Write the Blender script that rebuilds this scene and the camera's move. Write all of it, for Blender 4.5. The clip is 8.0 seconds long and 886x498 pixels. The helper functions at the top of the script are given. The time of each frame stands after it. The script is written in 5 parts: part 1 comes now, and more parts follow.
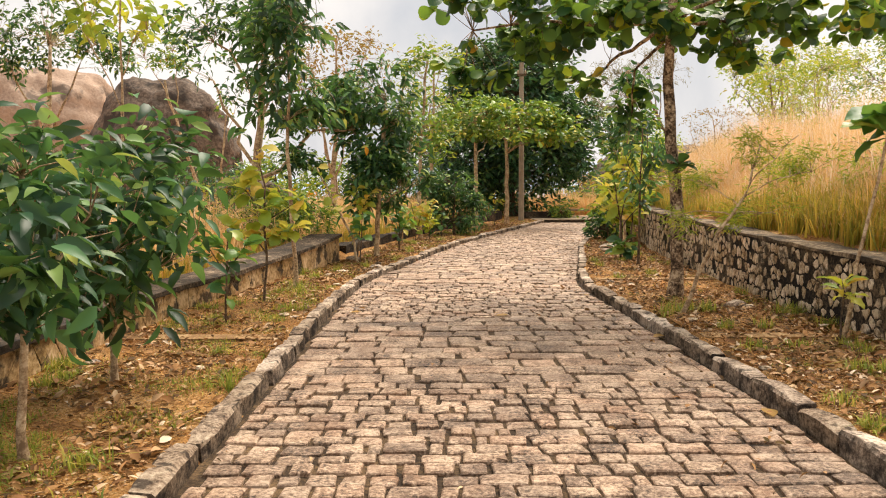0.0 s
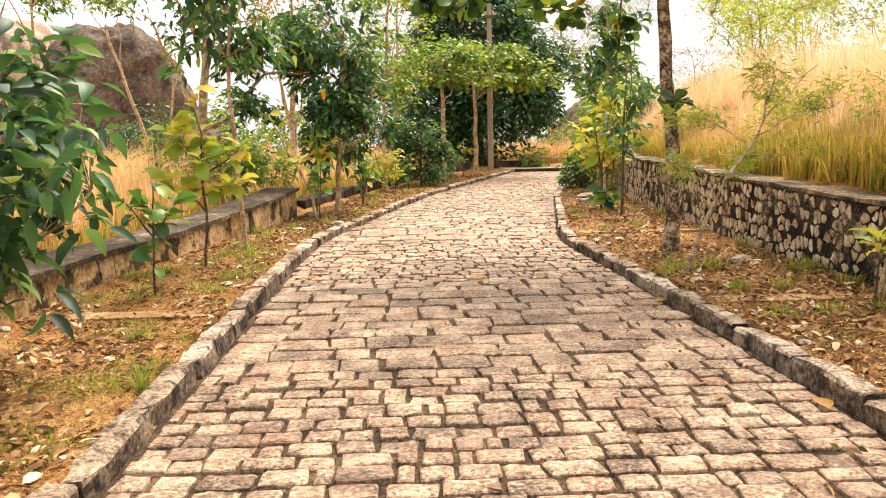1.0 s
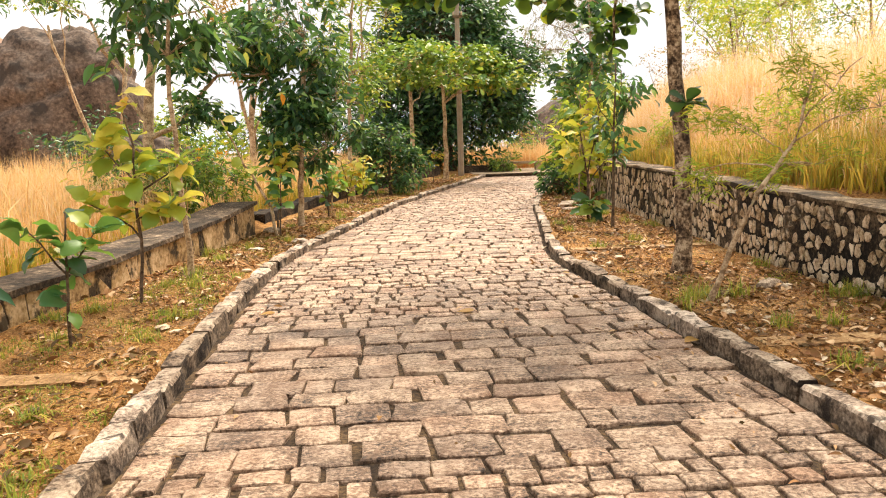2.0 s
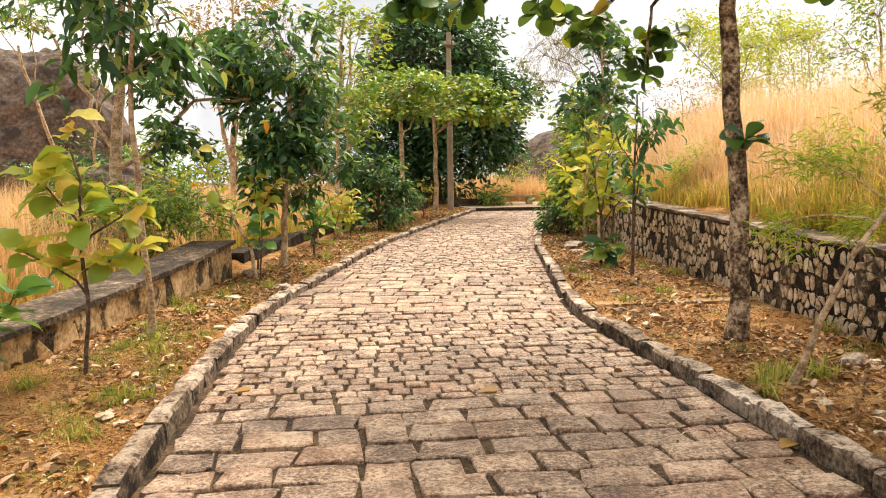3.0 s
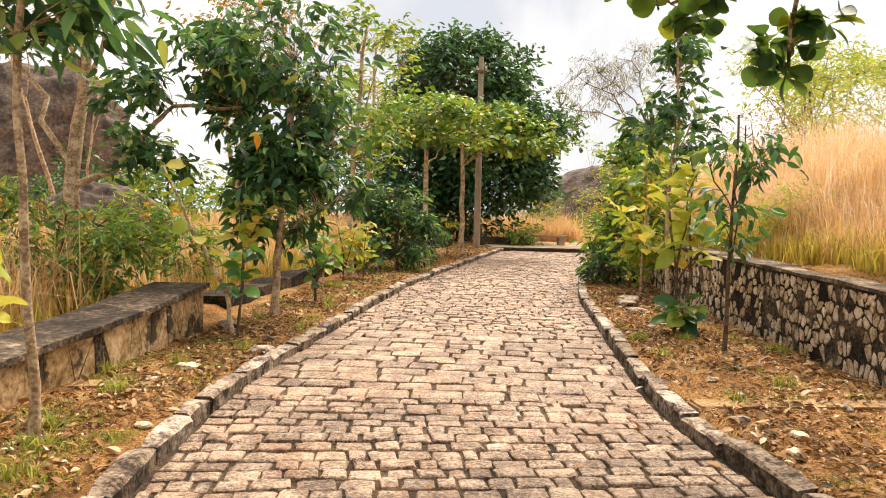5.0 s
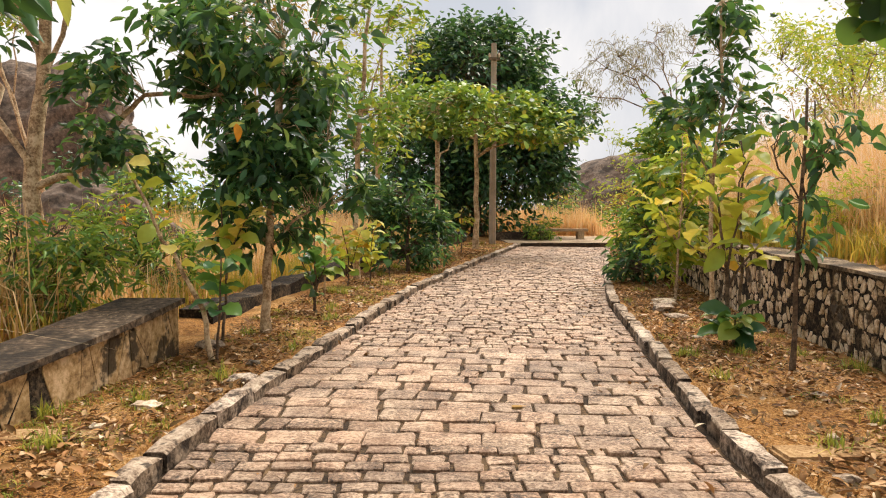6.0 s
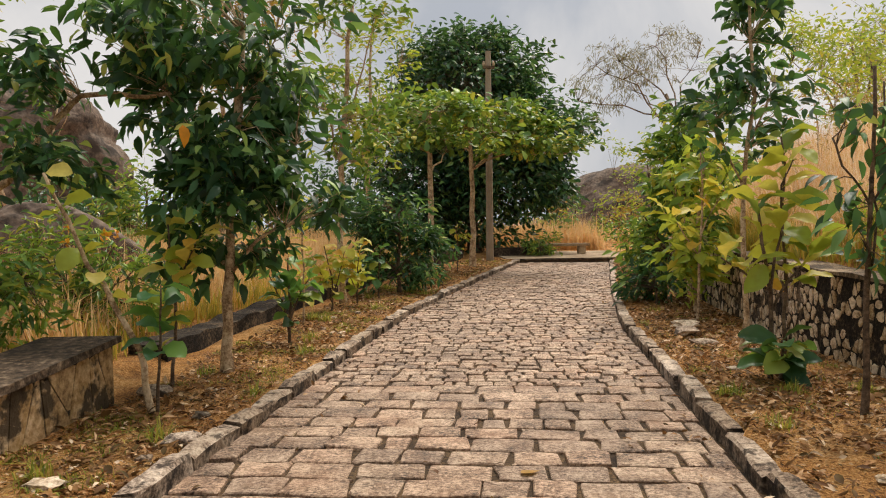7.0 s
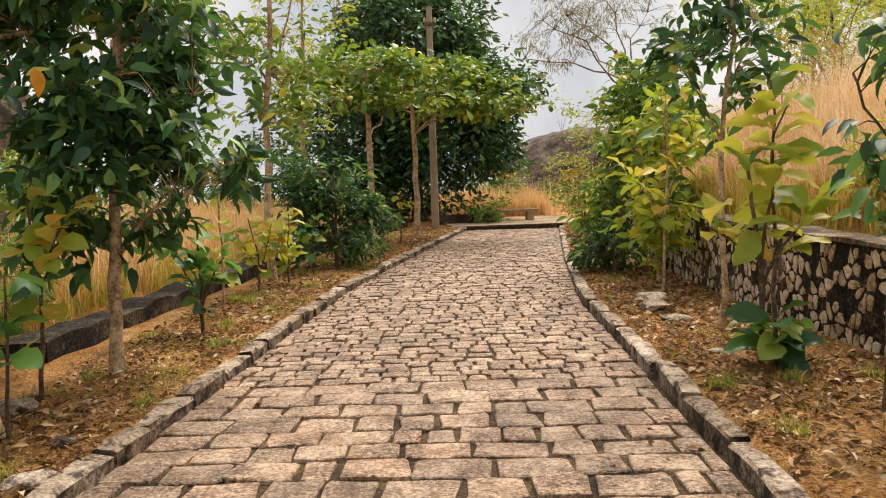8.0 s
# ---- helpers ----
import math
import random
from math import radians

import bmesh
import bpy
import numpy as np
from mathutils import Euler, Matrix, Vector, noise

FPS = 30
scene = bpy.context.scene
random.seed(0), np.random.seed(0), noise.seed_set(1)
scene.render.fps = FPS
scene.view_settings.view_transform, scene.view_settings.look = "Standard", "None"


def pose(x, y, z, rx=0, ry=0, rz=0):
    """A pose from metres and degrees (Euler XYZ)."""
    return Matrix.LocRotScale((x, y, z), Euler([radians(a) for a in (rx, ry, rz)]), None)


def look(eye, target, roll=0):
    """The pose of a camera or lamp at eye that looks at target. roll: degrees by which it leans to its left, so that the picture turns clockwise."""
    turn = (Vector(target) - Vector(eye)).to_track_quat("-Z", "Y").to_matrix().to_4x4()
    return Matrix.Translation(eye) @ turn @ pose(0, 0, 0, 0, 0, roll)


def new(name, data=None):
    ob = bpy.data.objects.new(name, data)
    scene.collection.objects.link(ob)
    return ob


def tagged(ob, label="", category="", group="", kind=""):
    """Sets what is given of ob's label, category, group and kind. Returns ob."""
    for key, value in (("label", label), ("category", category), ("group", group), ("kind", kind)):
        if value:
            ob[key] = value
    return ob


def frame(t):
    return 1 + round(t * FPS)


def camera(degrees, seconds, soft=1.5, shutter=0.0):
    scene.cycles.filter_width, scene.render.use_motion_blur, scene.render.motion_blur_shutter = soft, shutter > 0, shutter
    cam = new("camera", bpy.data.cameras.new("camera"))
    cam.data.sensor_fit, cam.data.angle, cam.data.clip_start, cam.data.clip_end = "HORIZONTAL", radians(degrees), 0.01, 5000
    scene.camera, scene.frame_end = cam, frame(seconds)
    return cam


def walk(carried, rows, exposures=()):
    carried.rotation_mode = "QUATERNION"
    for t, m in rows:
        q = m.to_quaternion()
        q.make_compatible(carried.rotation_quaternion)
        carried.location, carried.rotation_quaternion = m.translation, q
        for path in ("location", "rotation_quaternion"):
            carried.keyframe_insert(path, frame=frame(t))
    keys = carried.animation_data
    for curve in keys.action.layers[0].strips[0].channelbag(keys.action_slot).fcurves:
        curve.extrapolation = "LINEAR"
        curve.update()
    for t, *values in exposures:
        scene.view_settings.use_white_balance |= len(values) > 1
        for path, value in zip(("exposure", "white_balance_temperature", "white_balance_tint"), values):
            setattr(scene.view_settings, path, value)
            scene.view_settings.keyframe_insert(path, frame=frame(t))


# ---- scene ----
cam = camera(60.3, 8.0, soft=1.1)
METRES, EYE, TILT, LEAN, TURN = 9.868, 1.5, 0.0, 0.0, 0.8
ROWS = [
    (0.0, 0.0, 0.0, 0.0, -0.03, -4.45, 0.34),
    (0.5, -0.0012, 0.0566, -0.0034, -0.97, -6.85, 0.9),
    (1.0, 0.0004, 0.1183, -0.0065, -2.55, -8.13, 1.2),
    (2.5, -0.0142, 0.3076, 0.0037, -5.9, -7.37, 1.52),
    (3.0, -0.0208, 0.3734, 0.0068, -6.42, -5.7, 0.9),
    (3.5, -0.0167, 0.4344, 0.007, -5.65, -3.39, -0.1),
    (4.0, -0.0184, 0.4971, 0.0057, -5.08, -1.84, -1.16),
    (4.5, -0.0143, 0.561, 0.0044, -4.96, -2.45, -1.49),
    (6.0, 0.0051, 0.7489, 0.01, -3.68, -3.6, -0.27),
    (6.5, 0.0113, 0.8127, 0.0075, -3.53, -2.55, 0.44),
    (7.0, 0.0201, 0.8755, 0.0063, -3.93, -2.36, 0.74),
    (7.5, 0.0265, 0.9369, 0.0035, -6.02, -3.39, 1.28),
    (8.0, 0.0384, 0.9935, 0.0033, -8.01, -4.88, 1.77),
]
EXPOSURES = [(0.0, 0.26, 7300, 12), (0.5, 0.56, 7300, 12), (1.0, 0.76, 7300, 12), (2.5, 0.66, 7300, 12), (4.0, 0.46, 7250, 12), (4.5, 0.52, 7200, 12), (6.0, 0.28, 7050, 12), (6.5, -0.02, 6950, 11), (7.0, -0.2, 6950, 11), (8.0, 0.06, 7000, 11)]
walk(cam, [(t, pose(0, 0, EYE, TILT, LEAN, TURN) @ pose(METRES * x, METRES * y, METRES * z, 90 + pitch, roll, yaw)) for t, x, y, z, yaw, pitch, roll in ROWS], EXPOSURES)

# ---- world and sun ----
SUN_AZ, SUN_EL = 28.0, 56.0
world = bpy.data.worlds.new("world")
scene.world = world
world.use_nodes = True
wn, wl = world.node_tree.nodes, world.node_tree.links
wn.clear()
w_out = wn.new("ShaderNodeOutputWorld")
w_bg = wn.new("ShaderNodeBackground")
sky = wn.new("ShaderNodeTexSky")
sky.sky_type = "NISHITA"
sky.sun_disc = False
sky.sun_elevation = radians(SUN_EL)
sky.sun_rotation = radians(SUN_AZ)
sky.dust_density = 3.0
sky_dim = wn.new("ShaderNodeVectorMath")
sky_dim.operation = "SCALE"
sky_dim.inputs["Scale"].default_value = 0.10
cloud = wn.new("ShaderNodeTexNoise")
cloud.inputs["Scale"].default_value = 2.6
cloud.inputs["Detail"].default_value = 7.0
cloud.inputs["Roughness"].default_value = 0.55
cloud.inputs["Distortion"].default_value = 0.4
c_ramp = wn.new("ShaderNodeValToRGB")
c_ramp.color_ramp.elements[0].position = 0.38
c_ramp.color_ramp.elements[0].color = (0.56, 0.62, 0.72, 1)
c_ramp.color_ramp.elements[1].position = 0.6
c_ramp.color_ramp.elements[1].color = (0.96, 0.97, 1.0, 1)
c_cover = wn.new("ShaderNodeMapRange")
c_cover.inputs["From Min"].default_value = 0.25
c_cover.inputs["From Max"].default_value = 0.45
c_cover.inputs["To Min"].default_value = 0.7
c_cover.inputs["To Max"].default_value = 0.95
w_mix = wn.new("ShaderNodeMix")
w_mix.data_type = "RGBA"
wl.new(sky.outputs[0], sky_dim.inputs[0])
wl.new(cloud.outputs["Fac"], c_ramp.inputs[0])
wl.new(cloud.outputs["Fac"], c_cover.inputs["Value"])
wl.new(c_cover.outputs[0], w_mix.inputs["Factor"])
wl.new(sky_dim.outputs[0], w_mix.inputs["A"])
wl.new(c_ramp.outputs[0], w_mix.inputs["B"])
wl.new(w_mix.outputs["Result"], w_bg.inputs["Color"])
w_bg.inputs["Strength"].default_value = 0.92
wl.new(w_bg.outputs[0], w_out.inputs[0])

sun_data = bpy.data.lights.new("sun", "SUN")
sun_data.energy = 5.0
sun_data.angle = radians(40)
sun_data.color = (1.0, 0.94, 0.87)
sun = new("sun", sun_data)
az, el = radians(SUN_AZ), radians(SUN_EL)
sun.matrix_world = look((0, 0, 0), (-math.sin(az) * math.cos(el), -math.cos(az) * math.cos(el), -math.sin(el)))


# ---- materials ----
def mat_base(name):
    m = bpy.data.materials.new(name)
    m.use_nodes = True
    nodes, links = m.node_tree.nodes, m.node_tree.links
    return m, nodes, links, nodes["Principled BSDF"]


def ramp_node(nodes, stops):
    r = nodes.new("ShaderNodeValToRGB")
    els = r.color_ramp.elements
    while len(els) < len(stops):
        els.new(0.5)
    for e, (p, c) in zip(els, stops):
        e.position = p
        e.color = (*c, 1)
    return r


def noise_node(nodes, links, scale, detail=4.0, rough=0.55, vec=None):
    n = nodes.new("ShaderNodeTexNoise")
    n.inputs["Scale"].default_value = scale
    n.inputs["Detail"].default_value = detail
    n.inputs["Roughness"].default_value = rough
    if vec is not None:
        links.new(vec, n.inputs["Vector"])
    return n


def mixed(nodes, links, fac, a, b, blend="MIX"):
    m = nodes.new("ShaderNodeMix")
    m.data_type = "RGBA"
    m.blend_type = blend
    for key, v in (("Factor", fac), ("A", a), ("B", b)):
        if isinstance(v, (int, float)):
            m.inputs[key].default_value = v
        elif isinstance(v, tuple):
            m.inputs[key].default_value = (*v, 1)
        else:
            links.new(v, m.inputs[key])
    return m.outputs["Result"]


def spread(nodes, links, value, lo, hi, a=0.0, b=1.0):
    n = nodes.new("ShaderNodeMapRange")
    links.new(value, n.inputs["Value"])
    for key, v in (("From Min", lo), ("From Max", hi), ("To Min", a), ("To Max", b)):
        n.inputs[key].default_value = v
    return n.outputs[0]


def world_place(nodes):
    return nodes.new("ShaderNodeNewGeometry").outputs["Position"]


def bumped(nodes, links, bsdf, height, strength, distance):
    b = nodes.new("ShaderNodeBump")
    b.inputs["Strength"].default_value = strength
    b.inputs["Distance"].default_value = distance
    links.new(height, b.inputs["Height"])
    links.new(b.outputs[0], bsdf.inputs["Normal"])


def leaf_material(name, stops, per_object=False, rough=0.5, through_light=0.3, gloss=0.22, glow=(0.45, 0.42, 0.03), blotch=0.35):
    """Leaf: tint differs from leaf to leaf, some light passes through."""
    m, nodes, links, bsdf = mat_base(name)
    pick = nodes.new("ShaderNodeObjectInfo").outputs["Random"] if per_object else nodes.new("ShaderNodeNewGeometry").outputs["Random Per Island"]
    r = ramp_node(nodes, stops)
    links.new(pick, r.inputs[0])
    blot = noise_node(nodes, links, 14.0, 3.0, 0.6, world_place(nodes))
    col = mixed(nodes, links, spread(nodes, links, blot.outputs["Fac"], 0.35, 0.75, 0.0, blotch), r.outputs[0], (0.16, 0.15, 0.02))
    links.new(col, bsdf.inputs["Base Color"])
    bsdf.inputs["Roughness"].default_value = rough
    bsdf.inputs["Specular IOR Level"].default_value = gloss
    tr = nodes.new("ShaderNodeBsdfTranslucent")
    links.new(mixed(nodes, links, 0.45, col, glow), tr.inputs["Color"])
    mx = nodes.new("ShaderNodeMixShader")
    mx.inputs[0].default_value = through_light
    links.new(bsdf.outputs[0], mx.inputs[1])
    links.new(tr.outputs[0], mx.inputs[2])
    links.new(mx.outputs[0], nodes["Material Output"].inputs["Surface"])
    return m


def surface(name, stops, scale, grain, rough=0.85, bump=0.4, dist=0.01, stain=None, stain_scale=1.5, stain_at=(0.5, 0.65), vary=0.0, fineness=0.5):
    """Rough natural surface: two scales of noise, stains with a shape of their own, fine relief."""
    m, nodes, links, bsdf = mat_base(name)
    pos = world_place(nodes)
    big = noise_node(nodes, links, scale, 5.0, 0.6, pos)
    fine = noise_node(nodes, links, grain, 6.0, 0.65, pos)
    r = ramp_node(nodes, stops)
    links.new(mixed(nodes, links, fineness, big.outputs["Fac"], fine.outputs["Fac"]), r.inputs[0])
    col = r.outputs[0]
    if stain:
        st = noise_node(nodes, links, stain_scale, 6.0, 0.62, pos)
        col = mixed(nodes, links, spread(nodes, links, st.outputs["Fac"], *stain_at, 0.0, 0.9), col, stain)
    if vary:
        rnd = nodes.new("ShaderNodeObjectInfo").outputs["Random"]
        isl = nodes.new("ShaderNodeNewGeometry").outputs["Random Per Island"]
        add = nodes.new("ShaderNodeMath")
        add.operation = "ADD"
        links.new(rnd, add.inputs[0])
        links.new(isl, add.inputs[1])
        fr = nodes.new("ShaderNodeMath")
        fr.operation = "FRACT"
        links.new(add.outputs[0], fr.inputs[0])
        hsv = nodes.new("ShaderNodeHueSaturation")
        links.new(col, hsv.inputs["Color"])
        links.new(spread(nodes, links, fr.outputs[0], 0, 1, 1 - vary, 1 + vary), hsv.inputs["Value"])
        links.new(spread(nodes, links, fr.outputs[0], 0, 1, 1 + vary * 0.5, 1 - vary * 0.5), hsv.inputs["Saturation"])
        col = hsv.outputs[0]
    links.new(col, bsdf.inputs["Base Color"])
    bsdf.inputs["Roughness"].default_value = rough
    bsdf.inputs["Specular IOR Level"].default_value = 0.25
    bumped(nodes, links, bsdf, fine.outputs["Fac"], bump, dist)
    return m


def sett_material():
    """Split granite: pale pinkish grey with a brown cast that differs from stone to stone, dark pits and short cracks."""
    m, nodes, links, bsdf = mat_base("granite_sett")
    pos = world_place(nodes)
    big = noise_node(nodes, links, 3.0, 5.0, 0.6, pos)
    grain = noise_node(nodes, links, 42, 7.0, 0.7, pos)
    flow = nodes.new("ShaderNodeMapping")
    flow.inputs["Scale"].default_value = (26, 40, 30)
    links.new(pos, flow.inputs["Vector"])
    patch = noise_node(nodes, links, 11, 4.0, 0.6, pos)
    split = noise_node(nodes, links, 1.0, 6.0, 0.65, flow.outputs[0])
    split.inputs["Distortion"].default_value = 1.2
    r = ramp_node(nodes, [(0.41, (0.04, 0.027, 0.018)), (0.46, (0.24, 0.16, 0.105)), (0.50, (0.48, 0.345, 0.245)), (0.55, (0.82, 0.66, 0.51))])
    links.new(mixed(nodes, links, 0.72, big.outputs["Fac"], mixed(nodes, links, 0.5, grain.outputs["Fac"], split.outputs["Fac"])), r.inputs[0])
    col = r.outputs[0]
    col = mixed(nodes, links, spread(nodes, links, patch.outputs["Fac"], 0.52, 0.68, 0.0, 0.65), col, (0.26, 0.155, 0.09))
    rust = noise_node(nodes, links, 1.7, 6.0, 0.62, pos)
    col = mixed(nodes, links, spread(nodes, links, rust.outputs["Fac"], 0.5, 0.8, 0.0, 0.75), col, (0.40, 0.215, 0.115))
    soot = noise_node(nodes, links, 0.8, 7.0, 0.7, pos)
    col = mixed(nodes, links, spread(nodes, links, soot.outputs["Fac"], 0.5, 0.72, 0.0, 0.6), col, (0.12, 0.085, 0.06))
    add = nodes.new("ShaderNodeMath")
    add.operation = "ADD"
    links.new(nodes.new("ShaderNodeObjectInfo").outputs["Random"], add.inputs[0])
    links.new(nodes.new("ShaderNodeNewGeometry").outputs["Random Per Island"], add.inputs[1])
    fr = nodes.new("ShaderNodeMath")
    fr.operation = "FRACT"
    links.new(add.outputs[0], fr.inputs[0])
    tone = ramp_node(nodes, [(0.0, (0.62, 0.56, 0.51)), (0.25, (0.75, 0.68, 0.62)), (0.6, (0.85, 0.785, 0.71)), (0.85, (0.86, 0.735, 0.645)), (1.0, (0.95, 0.87, 0.80))])
    links.new(fr.outputs[0], tone.inputs[0])
    col = mixed(nodes, links, 1.0, col, tone.outputs[0], "MULTIPLY")
    links.new(col, bsdf.inputs["Base Color"])
    bsdf.inputs["Roughness"].default_value = 0.62
    bsdf.inputs["Specular IOR Level"].default_value = 0.5
    bumped(nodes, links, bsdf, mixed(nodes, links, 0.5, grain.outputs["Fac"], split.outputs["Fac"]), 1.0, 0.03)
    return m


M_SETT = sett_material()
M_JOINT = surface("joint_soil", [(0.4, (0.016, 0.010, 0.006)), (0.5, (0.055, 0.034, 0.018)), (0.62, (0.18, 0.112, 0.055))], 3, 40, 0.95, 0.5, 0.01)
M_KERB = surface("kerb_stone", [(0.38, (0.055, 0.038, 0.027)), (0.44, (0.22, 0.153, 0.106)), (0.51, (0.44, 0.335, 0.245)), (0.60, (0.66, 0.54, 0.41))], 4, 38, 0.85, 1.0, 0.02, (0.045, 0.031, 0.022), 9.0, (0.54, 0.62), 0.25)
# Darker kerb stone for upright faces: shade put into the colour, with stains
M_KERB_SIDE = surface("kerb_stone_shaded_side", [(0.38, (0.03, 0.022, 0.016)), (0.46, (0.12, 0.085, 0.058)), (0.58, (0.40, 0.305, 0.22))], 4, 34, 0.9, 1.0, 0.02, (0.018, 0.013, 0.010), 5.0, (0.50, 0.61), 0.25)
M_SOIL = surface("verge_soil", [(0.38, (0.08, 0.034, 0.013)), (0.44, (0.36, 0.152, 0.042)), (0.51, (0.63, 0.30, 0.082)), (0.61, (0.85, 0.55, 0.25))], 1.3, 46, 0.95, 1.0, 0.08, (0.24, 0.115, 0.04), 3.4, (0.5, 0.72), 0.0, 0.6)
M_CAP = surface("mossy_concrete", [(0.40, (0.018, 0.013, 0.009)), (0.48, (0.06, 0.042, 0.027)), (0.55, (0.15, 0.105, 0.068)), (0.63, (0.40, 0.30, 0.20))], 1.1, 18, 0.85, 0.9, 0.02, (0.02, 0.015, 0.010), 1.7, (0.48, 0.62))
M_COPE = surface("weathered_coping", [(0.40, (0.05, 0.036, 0.024)), (0.5, (0.17, 0.12, 0.075)), (0.6, (0.46, 0.35, 0.23))], 2.2, 22, 0.9, 0.9, 0.02, (0.03, 0.022, 0.015), 1.4, (0.5, 0.62))
M_RUBBLE = surface("rubble_stone", [(0.38, (0.18, 0.11, 0.06)), (0.46, (0.48, 0.345, 0.21)), (0.56, (0.76, 0.62, 0.45))], 6, 32, 0.9, 0.9, 0.02, (0.02, 0.015, 0.011), 2.4, (0.56, 0.63), 0.22)
M_MORTAR = surface("black_mortar", [(0.42, (0.008, 0.006, 0.005)), (0.50, (0.03, 0.022, 0.015)), (0.60, (0.17, 0.12, 0.075))], 2.4, 30, 0.95, 0.8, 0.02)
M_RENDER = surface("stained_plaster", [(0.4, (0.19, 0.11, 0.045)), (0.5, (0.46, 0.30, 0.14)), (0.6, (0.68, 0.49, 0.29))], 2.5, 18, 0.9, 0.8, 0.015, (0.03, 0.022, 0.014), 3.4, (0.51, 0.58), 0.1)
M_ROCK = surface("granite_rock", [(0.4, (0.04, 0.029, 0.022)), (0.5, (0.15, 0.108, 0.08)), (0.6, (0.34, 0.26, 0.195))], 0.5, 6, 0.9, 0.6, 0.05, (0.025, 0.02, 0.017), 0.5, (0.5, 0.62), 0.0, 0.38)
M_ROCK_PALE = surface("pale_rock", [(0.3, (0.22, 0.14, 0.10)), (0.5, (0.42, 0.30, 0.22)), (0.7, (0.58, 0.46, 0.36))], 0.5, 5, 0.9, 0.8, 0.05, (0.12, 0.09, 0.07), 0.5, (0.52, 0.62))
M_BARK = surface("bark_mottled", [(0.42, (0.035, 0.024, 0.016)), (0.47, (0.14, 0.09, 0.055)), (0.52, (0.28, 0.195, 0.12)), (0.57, (0.58, 0.46, 0.32))], 7, 30, 0.95, 0.9, 0.012)
M_BARK_PALE = surface("bark_pale", [(0.42, (0.21, 0.135, 0.075)), (0.5, (0.44, 0.31, 0.185)), (0.58, (0.64, 0.50, 0.33))], 9, 40, 0.95, 0.7, 0.008)
M_BARK_DARK = surface("bark_dark", [(0.38, (0.045, 0.031, 0.021)), (0.5, (0.12, 0.082, 0.052)), (0.62, (0.24, 0.17, 0.11))], 9, 40, 0.95, 0.7, 0.008)
M_POLE = surface("concrete_pole", [(0.3, (0.22, 0.17, 0.12)), (0.7, (0.42, 0.35, 0.27))], 2, 30, 0.9, 0.3, 0.005)
M_SLAB = surface("worn_concrete", [(0.4, (0.20, 0.135, 0.08)), (0.6, (0.56, 0.43, 0.29))], 1.2, 24, 0.9, 0.6, 0.01)
M_STRIP = surface("earthy_concrete", [(0.38, (0.12, 0.06, 0.024)), (0.5, (0.33, 0.19, 0.082)), (0.62, (0.54, 0.37, 0.19))], 2.5, 34, 0.95, 0.8, 0.015)
# distance haze is painted into this blue base colour
M_HILL = surface("haze_tinted_hill", [(0.3, (0.36, 0.46, 0.60)), (0.7, (0.42, 0.52, 0.66))], 0.003, 0.02, 1.0, 0.0, 0.1)

G_DARK = leaf_material("leaf_dark", [(0.0, (0.006, 0.026, 0.014)), (0.52, (0.022, 0.085, 0.040)), (0.82, (0.09, 0.24, 0.085)), (0.95, (0.34, 0.50, 0.13)), (1.0, (0.62, 0.60, 0.13))], rough=0.42, gloss=0.32, blotch=0.06, through_light=0.3, glow=(0.22, 0.42, 0.06))
G_DEEP = leaf_material("leaf_deep", [(0.0, (0.006, 0.028, 0.015)), (0.5, (0.024, 0.088, 0.040)), (0.8, (0.08, 0.22, 0.085)), (1.0, (0.28, 0.43, 0.12))], rough=0.32, gloss=0.45, blotch=0.05, through_light=0.2, glow=(0.2, 0.41, 0.06))
G_MID = leaf_material("leaf_mid", [(0.0, (0.025, 0.09, 0.026)), (0.45, (0.11, 0.27, 0.055)), (0.8, (0.32, 0.48, 0.08)), (1.0, (0.74, 0.60, 0.09))], rough=0.42, gloss=0.3, blotch=0.15, glow=(0.38, 0.46, 0.04))
G_LIGHT = leaf_material("leaf_light", [(0.0, (0.11, 0.25, 0.04)), (0.5, (0.32, 0.46, 0.065)), (0.85, (0.56, 0.58, 0.08)), (1.0, (0.72, 0.54, 0.09))], through_light=0.45, blotch=0.1, glow=(0.55, 0.56, 0.05))
G_ALMOND = leaf_material("leaf_almond", [(0.0, (0.010, 0.05, 0.026)), (0.58, (0.03, 0.115, 0.045)), (0.86, (0.18, 0.36, 0.055)), (0.98, (0.46, 0.48, 0.04)), (1.0, (0.56, 0.30, 0.03))], through_light=0.32, rough=0.42, gloss=0.28, blotch=0.06, glow=(0.28, 0.40, 0.03))
G_TEAK = leaf_material("leaf_sapling", [(0.0, (0.06, 0.22, 0.06)), (0.22, (0.22, 0.40, 0.06)), (0.5, (0.54, 0.57, 0.08)), (0.88, (0.84, 0.72, 0.18)), (1.0, (0.78, 0.42, 0.06))], per_object=True, through_light=0.42, rough=0.42, gloss=0.3, glow=(0.72, 0.62, 0.05))
G_TEAK_GREEN = leaf_material("leaf_sapling_green", [(0.0, (0.012, 0.07, 0.035)), (0.45, (0.05, 0.19, 0.06)), (0.8, (0.20, 0.38, 0.08)), (1.0, (0.50, 0.52, 0.09))], per_object=True, through_light=0.35, rough=0.36, gloss=0.4, blotch=0.1, glow=(0.3, 0.48, 0.05))
G_FLOWER = leaf_material("orange_petal", [(0.0, (0.85, 0.22, 0.02)), (1.0, (0.9, 0.42, 0.04))])
G_WISP = leaf_material("leaf_wispy", [(0.0, (0.16, 0.15, 0.10)), (0.6, (0.34, 0.31, 0.21)), (1.0, (0.50, 0.44, 0.28))], through_light=0.3, blotch=0.1)
